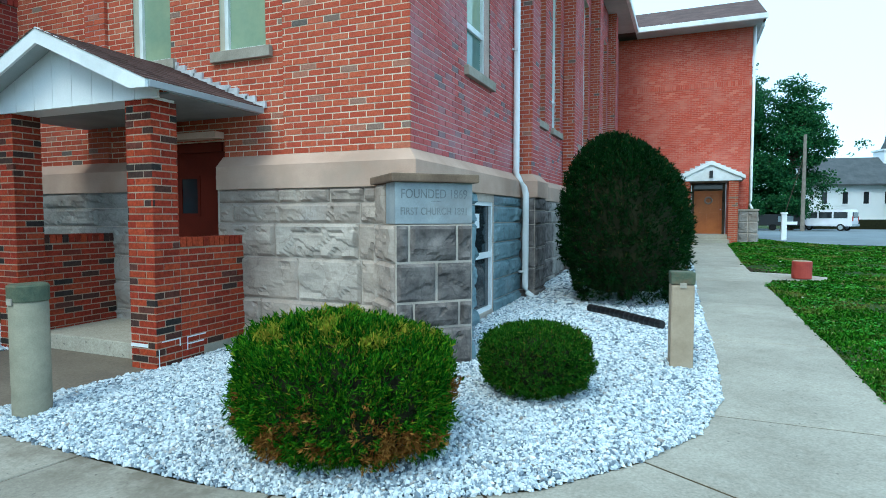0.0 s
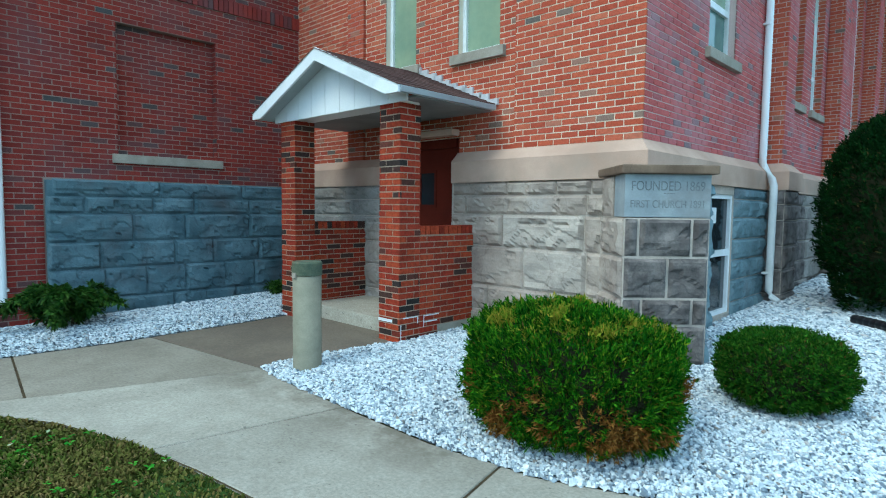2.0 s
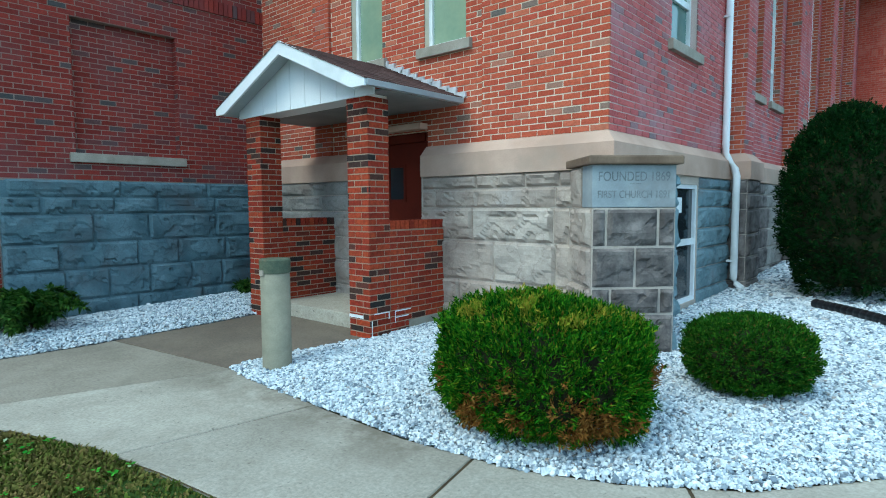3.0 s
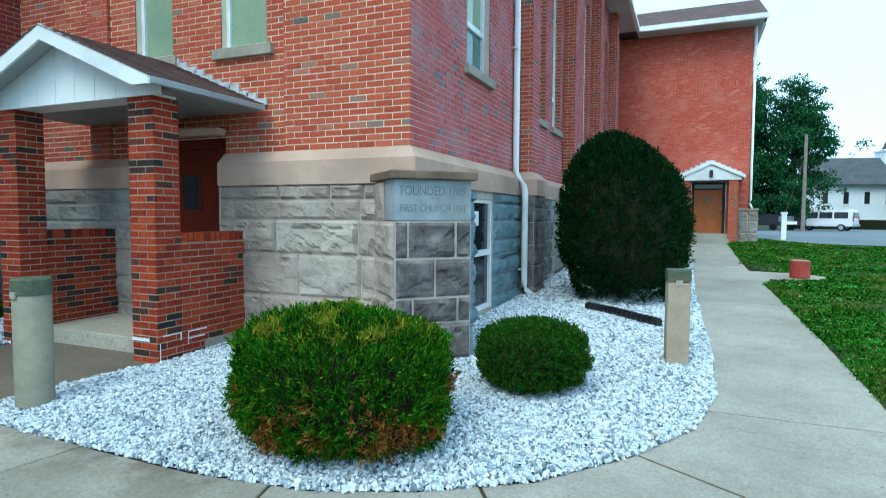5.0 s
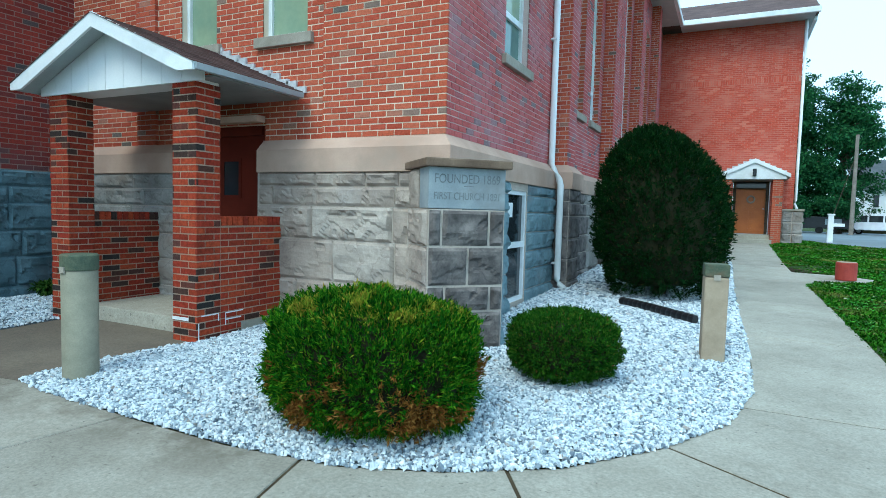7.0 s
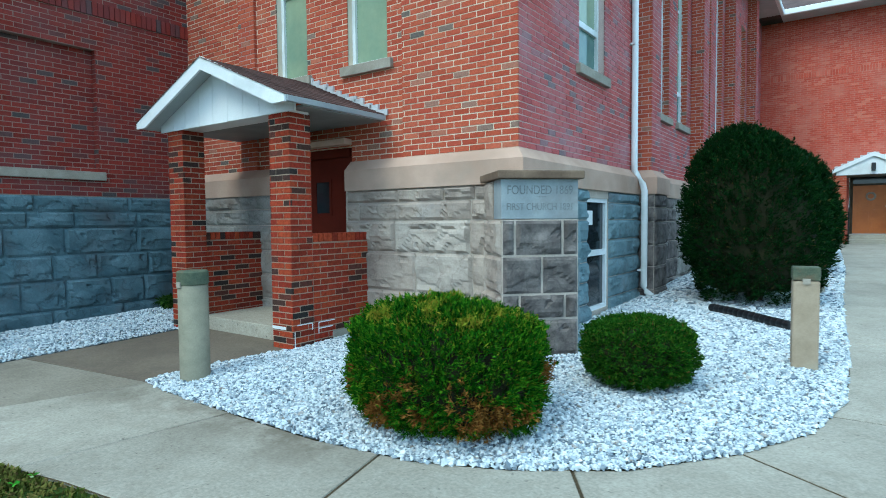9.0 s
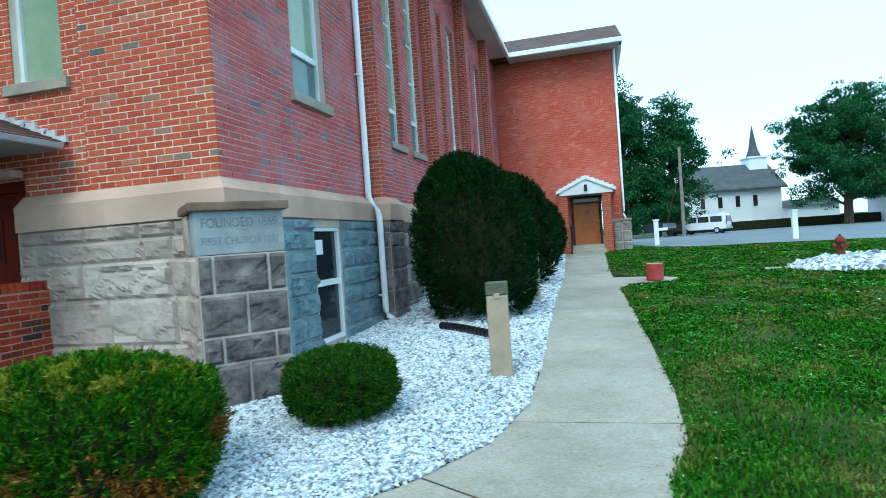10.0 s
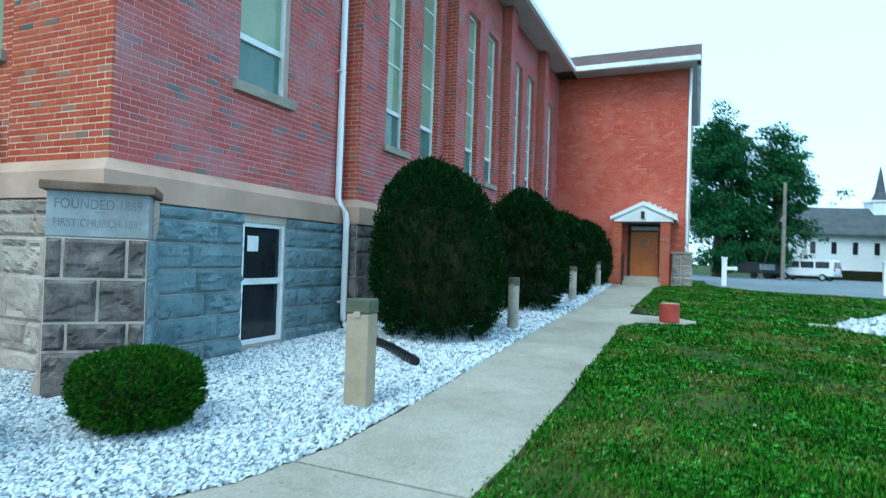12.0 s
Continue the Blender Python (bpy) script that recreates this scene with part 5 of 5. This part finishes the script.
# ---- planting ----
def spray_bush(name, label, x, y, z, rx, ry, h, n, mat, seed, leaf=0.05, flat_top=0.0, lumps=0.10, dome=False, base=0.12, slim=0.2, accents=False, lean=0.0):
    """A clipped evergreen: short stems and a crown of many small pointed sprays on a lumpy dome."""
    rng = np.random.default_rng(seed)
    root = thing(name, label, "bush", at=(x, y, z))
    bm = bmesh.new()
    for k in range(6):
        a = k * 1.05
        tube(bm, [(0.04 * math.cos(a), 0.04 * math.sin(a), -0.08), (rx * 0.25 * math.cos(a), ry * 0.25 * math.sin(a), h * 0.35), (rx * 0.6 * math.cos(a), ry * 0.6 * math.sin(a), h * 0.7)], [0.035, 0.025, 0.01], 6)
    part("stem", bm, M["bark"], root)
    u = np.concatenate([rng.uniform(-0.97, 1, n - n // 4), 1 - rng.random(n // 4) ** 2 * 0.5])
    th = rng.uniform(0, 2 * np.pi, n)
    depth = 1 - np.abs(rng.normal(0, 0.07, n))
    lump = np.array([noise.noise(Vector((math.cos(t) * 2.2 + seed, math.sin(t) * 2.2, q * 2.2))) for t, q in zip(th, u)])
    fine = np.array([noise.noise(Vector((math.cos(t) * 7 + seed, math.sin(t) * 7, q * 7))) for t, q in zip(th, u)])
    r = depth * (1 + lumps * lump + lumps * 0.6 * fine)
    f = (u + 1) / 2
    if dome:
        ring = np.sqrt(np.clip(1 - np.clip((f - 0.3) / 0.7, 0, 1) ** 2.6, 0, 1)) * (0.62 + 0.38 * np.clip(f / 0.26, 0, 1) ** 0.6)
    else:
        ring = np.sqrt(np.clip(1 - np.abs(u) ** np.where(u < 0, 5.0, 3.4), 0, 1)) * (0.88 + 0.12 * np.clip(f / 0.5, 0, 1))
    px, py = rx * ring * np.cos(th) * r, ry * ring * np.sin(th) * r
    pz = base + (h - base) * (0.5 + 0.5 * u * r)
    if dome:
        px = px - lean * np.clip(f, 0, 1) ** 2
    nrm = np.stack([px / rx ** 2, py / ry ** 2, (pz - h * 0.5) / (h / 2) ** 2 + 0.15], -1)
    nrm /= np.linalg.norm(nrm, axis=1)[:, None] + 1e-9
    each = 14
    m = n // each
    pick = rng.permutation(n)[:m]
    c, axis = np.stack([px, py, pz], -1)[pick], nrm[pick] * 0.8 + rng.normal(0, 0.3, (m, 3)) + np.array([0, 0, 0.45])
    axis /= np.linalg.norm(axis, axis=1)[:, None]
    t = rng.uniform(-0.8, 1.0, (m, each, 1))
    p = c[:, None] + axis[:, None] * t * leaf * 1.5 + rng.normal(0, leaf * 0.32, (m, each, 3)) * (1.1 - 0.5 * t)
    d = axis[:, None] + rng.normal(0, 0.42, (m, each, 3))
    p, d = p.reshape(-1, 3), d.reshape(-1, 3)
    d /= np.linalg.norm(d, axis=1)[:, None]
    side = np.cross(d, rng.normal(0, 1, d.shape))
    side /= np.linalg.norm(side, axis=1)[:, None]
    L = leaf * rng.uniform(0.5, 1.2, (len(p), 1))
    bend = np.cross(side, d)
    v = np.stack([p - d * L * 0.5, p + side * L * slim + bend * L * 0.06, p + d * L * 0.75, p - side * L * slim + bend * L * 0.06], 1)
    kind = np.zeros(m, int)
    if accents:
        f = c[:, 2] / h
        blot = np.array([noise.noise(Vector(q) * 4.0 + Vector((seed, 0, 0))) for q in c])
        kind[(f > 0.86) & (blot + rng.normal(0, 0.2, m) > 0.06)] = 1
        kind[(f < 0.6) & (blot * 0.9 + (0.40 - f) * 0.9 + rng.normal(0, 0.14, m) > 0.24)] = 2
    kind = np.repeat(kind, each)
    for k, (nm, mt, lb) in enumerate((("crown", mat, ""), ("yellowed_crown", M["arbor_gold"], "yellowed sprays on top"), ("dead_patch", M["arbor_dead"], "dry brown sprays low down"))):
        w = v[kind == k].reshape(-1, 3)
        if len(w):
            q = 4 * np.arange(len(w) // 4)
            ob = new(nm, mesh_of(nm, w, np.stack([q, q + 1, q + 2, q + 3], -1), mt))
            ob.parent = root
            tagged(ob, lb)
    # a dark inner mass closes the crown, the shade among its twigs in the colour
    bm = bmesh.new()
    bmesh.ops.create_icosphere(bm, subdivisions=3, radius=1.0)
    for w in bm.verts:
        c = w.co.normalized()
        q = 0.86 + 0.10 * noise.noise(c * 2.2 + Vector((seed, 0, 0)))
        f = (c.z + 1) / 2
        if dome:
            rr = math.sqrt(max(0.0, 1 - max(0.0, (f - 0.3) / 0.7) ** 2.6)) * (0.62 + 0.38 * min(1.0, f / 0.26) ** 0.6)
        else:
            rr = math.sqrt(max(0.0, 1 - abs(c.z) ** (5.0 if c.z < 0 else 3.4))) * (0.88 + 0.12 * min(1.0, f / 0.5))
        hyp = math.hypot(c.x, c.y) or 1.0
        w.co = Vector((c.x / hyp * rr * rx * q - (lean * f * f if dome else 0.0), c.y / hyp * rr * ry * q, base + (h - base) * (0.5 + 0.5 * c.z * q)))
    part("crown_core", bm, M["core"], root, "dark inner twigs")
    return root


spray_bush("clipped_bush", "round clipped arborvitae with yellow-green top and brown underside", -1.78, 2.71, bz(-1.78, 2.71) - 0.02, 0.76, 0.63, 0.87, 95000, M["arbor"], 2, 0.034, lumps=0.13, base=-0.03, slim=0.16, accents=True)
spray_bush("clipped_bush", "small low clipped dark green bush", -0.84, 4.18, bz(-0.84, 4.18) + 0.03, 0.46, 0.44, 0.535, 48000, M["small"], 5, 0.025, lumps=0.08, base=-0.01)
for k, (xx, yy, rx, ry, h) in enumerate(((-0.58, 9.0, 0.97, 1.0, 2.60), (-0.46, 13.1, 0.84, 0.95, 2.46), (-0.50, 17.1, 0.78, 0.95, 2.18), (-0.55, 20.9, 0.80, 0.95, 2.08))):
    spray_bush("yew_bush", "tall domed dark green clipped yew", xx, yy, bz(xx, yy) - 0.03, rx, ry, h, 84000 if k == 0 else 27000, M["yew"], 11 + k, 0.047 if k == 0 else 0.08, lumps=0.07, base=0.02, dome=True, lean=0.2 if k == 0 else 0.06)["group"] = "yews along the church"


def leafy_shrub(x, y, z, r, h, n, seed, label):
    """A loose low shrub of arching stems with long leaves."""
    rng = np.random.default_rng(seed)
    root = thing("shrub", label, "shrub", at=(x, y, z))
    bm = bmesh.new()
    verts = []
    for k in range(int(26 * r / 0.6)):
        a, reach, top = rng.uniform(0, 6.28), r * rng.uniform(0.3, 1.0), h * rng.uniform(0.5, 1.0)
        pts = [(0.1 * math.cos(a), 0.1 * math.sin(a), -0.05), (0.5 * reach * math.cos(a), 0.5 * reach * math.sin(a), top * 0.8), (reach * math.cos(a), reach * math.sin(a), top * (0.95 - 0.45 * reach / r))]
        tube(bm, pts, [0.008, 0.006, 0.003], 5)
        for q in range(n):
            t = rng.uniform(0.25, 1)
            i = 0 if t < 0.5 else 1
            f = (t - 0.5 * i) * 2
            p = np.array(pts[i]) * (1 - f) + np.array(pts[i + 1]) * f
            d = rng.normal(0, 1, 3) + np.array([math.cos(a), math.sin(a), 0.2])
            d /= np.linalg.norm(d)
            s = np.cross(d, (0.1, 0.2, 1.0))
            s /= np.linalg.norm(s)
            L = rng.uniform(0.07, 0.13)
            for w in (p, p + d * L * 0.5 + s * L * 0.17 + (0, 0, 0.01), p + d * L - (0, 0, L * 0.2), p + d * L * 0.5 - s * L * 0.17 + (0, 0, 0.01)):
                verts.append(w)
    part("stem", bm, M["bark"], root)
    k = 4 * np.arange(len(verts) // 4)
    ob = new("foliage", mesh_of("foliage", np.array(verts), np.stack([k, k + 1, k + 2, k + 3], -1), M["leaf"]))
    ob.parent = root


leafy_shrub(-8.0, 1.2, 0.10, 0.85, 0.70, 280, 3, "low spreading leafy shrub by the wing wall")
leafy_shrub(-8.2, 4.35, 0.2, 0.35, 0.32, 110, 4, "small leafy plant beside the porch")

# ---- black corrugated drain pipe on the gravel ----
root = thing("drain_pipe", "black corrugated plastic drain pipe on the gravel", "drain pipe")
pts, rad = [], []
for k in range(46):
    t = k / 45
    x, y = -0.96 + 1.01 * t, 7.86 - 0.82 * t + 0.03 * math.sin(t * 5)
    pts.append((x, y, bz(x, y) + 0.06))
    rad.append(0.060 if k % 3 else 0.054)
part("pipe", tube(bmesh.new(), pts, rad, 12), M["black"], root)

# ---- red drum on its spur of concrete ----
root = thing("red_drum", "faded red round concrete drum on a concrete pad", "drum", at=(2.44, 12.98, gz(2.3, 13) + 0.03))
part("body", lathe(bmesh.new(), [(0.175, 0.0), (0.18, 0.02), (0.18, 0.33), (0.172, 0.345)], 28), M["redpaint"], root, smooth=False)
part("top", lathe(bmesh.new(), [(0.168, 0.346), (0.165, 0.352)], 28), M["bollard"], root, "bare worn concrete top")

# ---- white gravel island with a red hydrant ----
ISLE = [(7.3 + 1.95 * math.cos(a), 13.9 + 1.15 * math.sin(a)) for a in np.linspace(0, 2 * math.pi, 24, endpoint=False)]
gravel("gravel_island", ISLE, 0.16, 2200, "low mound of white marble chips in the lawn", 0.020, 31)
pad = thing("stone_pad", "flat pale concrete pad at the gravel mound", "pad", kind="structure")
part("slab", B(4.85, 5.42, 13.95, 14.35, 0.40, gz(5, 14.2) + 0.035, bevel=0.008), M["slab"], pad)
hz = gz(6.35, 14.1) + 0.14
root = thing("fire_hydrant", "dull red fire hydrant on white gravel", "hydrant", at=(6.35, 14.1, hz))
root.scale = (0.72, 0.72, 0.72)
part("barrel", lathe(bmesh.new(), [(0.17, 0), (0.17, 0.05), (0.12, 0.07), (0.115, 0.5), (0.15, 0.52), (0.15, 0.56), (0.13, 0.62), (0.08, 0.69), (0.03, 0.71)], 18), M["rust"], root, smooth=True)
part("bonnet_nut", lathe(bmesh.new(), [(0.03, 0.70), (0.03, 0.76)], 6), M["rust"], root)
for dx, dy in ((0.18, 0), (-0.18, 0), (0, -0.18)):
    part("nozzle", tube(bmesh.new(), [(dx * 0.5, dy * 0.5, 0.42), (dx * 1.15, dy * 1.15, 0.42)], 0.06, 12), M["rust"], root)


root = thing("white_shed", "small white clapboard shed by the street", "shed", at=(30.2, 68.5, 0.35))
part("wall", B(0, 5, 0, 4, 0, 2.9), M["clap"], root)
for k in range(11):
    part("clapboard", B(-0.03, 5.03, -0.035, -0.003, 0.25 * k + 0.01, 0.25 * k + 0.235), M["clap"], root)
bm = bmesh.new()
prism(bm, [(-0.3, 2.9), (2.0, 4.1), (4.3, 2.9)], "x", -0.2, 5.2)
part("roof", bm, M["roofgrey"], root)

# ---- white posts at the car park edge ----
def sign_post(x, y, h, arm):
    root = thing("white_post", "square white-painted wooden post by the car park", "post", "white posts", at=(x, y, gz(x, y)))
    part("shaft", B(-0.09, 0.09, -0.09, 0.09, -0.1, h, bevel=0.01), M["white"], root)
    part("cap", B(-0.12, 0.12, -0.12, 0.12, h, h + 0.06, bevel=0.015), M["white"], root)
    if arm:
        part("arm", B(0.09, 0.45, -0.05, 0.05, h - 0.42, h - 0.30, bevel=0.008), M["white"], root)


sign_post(3.80, 25.8, 1.05, True)
sign_post(8.35, 23.6, 1.02, False)


# ---- parked vehicles ----
def van(x, y, z, turn):
    root = thing("van", "parked white passenger van with dark windows", "van", at=(x, y, z))
    root.rotation_euler = (0, 0, radians(turn))
    root.scale = (0.9, 0.9, 0.9)
    bm = bmesh.new()
    prof = [(-2.55, 0.45), (2.45, 0.45), (2.55, 0.7), (2.5, 1.0), (1.75, 1.22), (1.15, 1.95), (0.9, 2.03), (-2.35, 2.05), (-2.52, 1.9), (-2.6, 1.0)]
    prism(bm, prof, "y", -0.95, 0.95)
    bmesh.ops.bevel(bm, geom=bm.edges[:], offset=0.06, segments=2, affect="EDGES")
    body = part("body", bm, M["vanwhite"], root)
    for side in (-0.957, 0.957):
        for x0, x1 in ((0.35, 1.25), (-0.9, 0.2), (-2.2, -1.05)):
            bm = bmesh.new()
            prism(bm, [(x0, 1.22), (x1, 1.22), (x1 - (0.35 if x1 > 1 else 0), 1.82), (x0, 1.82)], "y", side - 0.012, side + 0.012)
            part("side_window", bm, M["glass_dark"], root)
    bm = bmesh.new()
    prism(bm, [(1.72, 1.27), (1.76, 1.25), (1.24, 1.88), (1.2, 1.88)], "y", -0.8, 0.8)
    part("windscreen", bm, M["glass_dark"], root)
    part("rear_window", B(-2.62, -2.55, -0.7, 0.7, 1.25, 1.8, bevel=0.01), M["glass_dark"], root)
    for wx in (1.6, -1.65):
        for wy in (-0.88, 0.88):
            wheel = part("wheel", tube(bmesh.new(), [(wx, wy - 0.1, 0.34), (wx, wy + 0.1, 0.34)], 0.34, 20), M["tyre"], root)
            part("rim", tube(bmesh.new(), [(wx, wy - 0.11, 0.34), (wx, wy + 0.11, 0.34)], 0.2, 16), M["fascia"], wheel)
    part("bumper", B(2.46, 2.62, -0.9, 0.9, 0.45, 0.7, bevel=0.03), M["black"], root)
    part("bumper", B(-2.7, -2.58, -0.9, 0.9, 0.45, 0.68, bevel=0.03), M["fascia"], root)
    for wy in (-0.82, 0.82):
        part("tail_light", B(-2.63, -2.56, wy - 0.08, wy + 0.08, 0.95, 1.4), M["redpaint"], root)
    return root


van(11.5, 60.3, gz(0, 60) + 0.02, 152)
# the dark dumpster, built like a trailer with added wheels
root = thing("utility_trailer", "dark low trailer with a pale panel", "trailer", at=(8.0, 60.6, gz(0, 60)))
part("box", B(-2.0, 1.7, -0.9, 0.9, 0.45, 1.5, bevel=0.04), M["black"], root)
part("panel", B(-0.2, 1.0, -0.93, -0.905, 0.8, 1.3), M["fascia"], root)
for wx in (-0.6, 0.4):
    part("wheel", tube(bmesh.new(), [(wx, -0.95, 0.3), (wx, -0.78, 0.3)], 0.3, 16), M["tyre"], root)


# ---- white church across the street ----
def far_church(x, y, z):
    root = thing("white_church", "white clapboard church with grey roof and steeple", "church", at=(x, y, z))
    root.rotation_euler = (0, 0, radians(13))
    L, W, H, R = 10.8, 7.5, 4.75, 7.9
    part("wall", B(0, L, 0, W, 0, H), M["clap"], root)
    for k in range(20):
        part("clapboard", B(-0.03, L + 0.03, -0.04, -0.005, 0.25 * k + 0.01, 0.25 * k + 0.235), M["clap"], root)
    bm = bmesh.new()
    prism(bm, [(-0.6, H), (W / 2, R), (W + 0.6, H), (W + 0.6, H + 0.2), (W / 2, R + 0.25), (-0.6, H + 0.2)], "x", -0.5, L + 0.5)
    part("roof", bm, M["roofgrey"], root)
    bm = bmesh.new()
    prism(bm, [(0, H), (W, H), (W / 2, R)], "x", 0.0, L)
    part("gable", bm, M["clap"], root)
    for k in range(4):
        wx = 1.25 + k * 2.07
        win = part("window", B(wx, wx + 0.5, -0.09, -0.045, 2.8, 4.1), M["glass_dark"], root)
        part("window_trim", B(wx - 0.1, wx + 0.6, -0.08, -0.042, 4.1, 4.22), M["clap"], win)
        part("window_sill", B(wx - 0.08, wx + 0.58, -0.13, -0.042, 2.7, 2.8), M["clap"], win)
    tw = part("tower", B(8.6, 10.8, 2.65, 4.85, R - 1.2, R + 0.9), M["clap"], root)
    part("cornice", B(8.45, 10.95, 2.5, 5.0, R + 0.9, R + 1.08), M["clap"], tw)
    low = part("side_wing", B(L, L + 7.5, 1.2, 6.2, 0, 2.5), M["clap"], root, "low white side wing")
    bm = bmesh.new()
    prism(bm, [(0.8, 2.5), (3.7, 3.3), (6.6, 2.5)], "x", L, L + 7.8)
    part("wing_roof", bm, M["roofgrey"], low)
    bm = bmesh.new()
    lathe(bm, [(0.95, R + 1.08), (0.55, R + 2.0), (0.04, R + 5.0)], 8, (9.7, 3.75, 0))
    part("spire", bm, M["roofgrey"], root)


far_church(12.6, 74.5, 0.35)
root = thing("retaining_wall", "dark low wall and hedge before the white church", "wall", at=(12, 70, 0.3))
part("wall", B(-2, 60, -0.4, 0.4, -0.3, 1.15, bevel=0.05), M["core"], root)


# ---- trees ----
def tree(x, y, z, height, spread, n, seed, label, low=0.18, leaf=0.21):
    """Tapered trunk, forking limbs and a crown of leaf clumps round their tips."""
    rng = np.random.default_rng(seed)
    root = thing("tree", label, "tree", at=(x, y, z))
    bm = bmesh.new()
    tube(bm, [(0, 0, -0.3), (0.1, 0, height * 0.25), (0.2, 0.1, height * 0.5), (0.1, 0.2, height * 0.8)], [height * 0.032, height * 0.024, height * 0.016, height * 0.006], 9)
    tips = []
    for k in range(40):
        a, f = k * 2.4 + rng.uniform(-0.4, 0.4), rng.uniform(low, 0.80)
        z0 = height * f
        reach = spread * rng.uniform(0.55, 1.0) * math.sin(math.pi * min(0.95, (f - low) / (1 - low) * 0.75 + 0.25))
        mid = (reach * 0.5 * math.cos(a), reach * 0.5 * math.sin(a), z0 + reach * 0.22)
        end = (reach * math.cos(a + 0.2), reach * math.sin(a + 0.2), z0 + reach * rng.uniform(0.15, 0.5))
        tube(bm, [(0.1, 0.05, z0 - 0.3), mid, end], [height * 0.012, height * 0.007, height * 0.002], 6)
        tips += [mid, end, tuple((np.array(mid) + end) / 2)]
    tips += [(rng.normal(0, spread * 0.2), rng.normal(0, spread * 0.2), height * rng.uniform(0.78, 0.92)) for _ in range(10)]
    part("trunk", bm, M["bark"], root)
    # uneven boughs: each limb tip carries a few clumps of its own size
    tips = np.array(tips)
    m = len(tips) * 5
    cl = np.repeat(tips, 5, axis=0) + rng.normal(0, 0.055 * height, (m, 3)) * (1, 1, 0.7)
    size = height * rng.uniform(0.02, 0.062, m)
    share = size ** 2 * rng.uniform(0.3, 1.6, m)
    pick = rng.choice(m, n, p=share / share.sum())
    ball = rng.normal(0, 1, (n, 3))
    ball *= (rng.random((n, 1)) ** 0.4) / np.linalg.norm(ball, axis=1)[:, None]
    p = cl[pick] + ball * size[pick][:, None] * (1.25, 1.25, 0.8)
    p[:, 2] = np.maximum(p[:, 2], 0.5)
    d = rng.normal(0, 1, (n, 3))
    d /= np.linalg.norm(d, axis=1)[:, None]
    s = np.cross(d, rng.normal(0, 1, (n, 3)))
    s /= np.linalg.norm(s, axis=1)[:, None]
    L = leaf * rng.uniform(0.5, 1.3, (n, 1))
    v = np.stack([p - d * L * 0.5, p + s * L * 0.35, p + d * L * 0.5, p - s * L * 0.35], 1).reshape(-1, 3)
    k = 4 * np.arange(n)
    ob = new("crown", mesh_of("crown", v, np.stack([k, k + 1, k + 2, k + 3], -1), M["treeleaf"]))
    ob.parent = root


tree(4.4, 60.0, 0.4, 15.2, 3.4, 70000, 1, "tall broadleaf tree with dense dark crown behind the hall", 0.08)
tree(8.9, 61.5, 0.4, 13.6, 3.4, 46000, 2, "broadleaf tree with an open airy crown", 0.08)
tree(-2.5, 66.0, 0.4, 14.0, 5.0, 12000, 6, "dark broadleaf tree in the distance", 0.08)
tree(25.9, 66.0, 0.4, 14.2, 6.0, 80000, 3, "large round-crowned green tree by the street", 0.12)
tree(33.0, 68.0, 0.4, 14.0, 6.0, 40000, 5, "large round-crowned green tree by the street", 0.12)

root = thing("utility_pole", "grey wooden utility pole with a guy wire", "utility pole", at=(9.3, 57.0, 0.45))
part("pole", lathe(bmesh.new(), [(0.17, -0.3), (0.15, 4.0), (0.12, 8.2)], 12), M["wood"], root)
part("guy_wire", tube(bmesh.new(), [(0, 0, 6.6), (-1.8, -0.6, 0.0)], 0.025, 6), M["bark"], root)
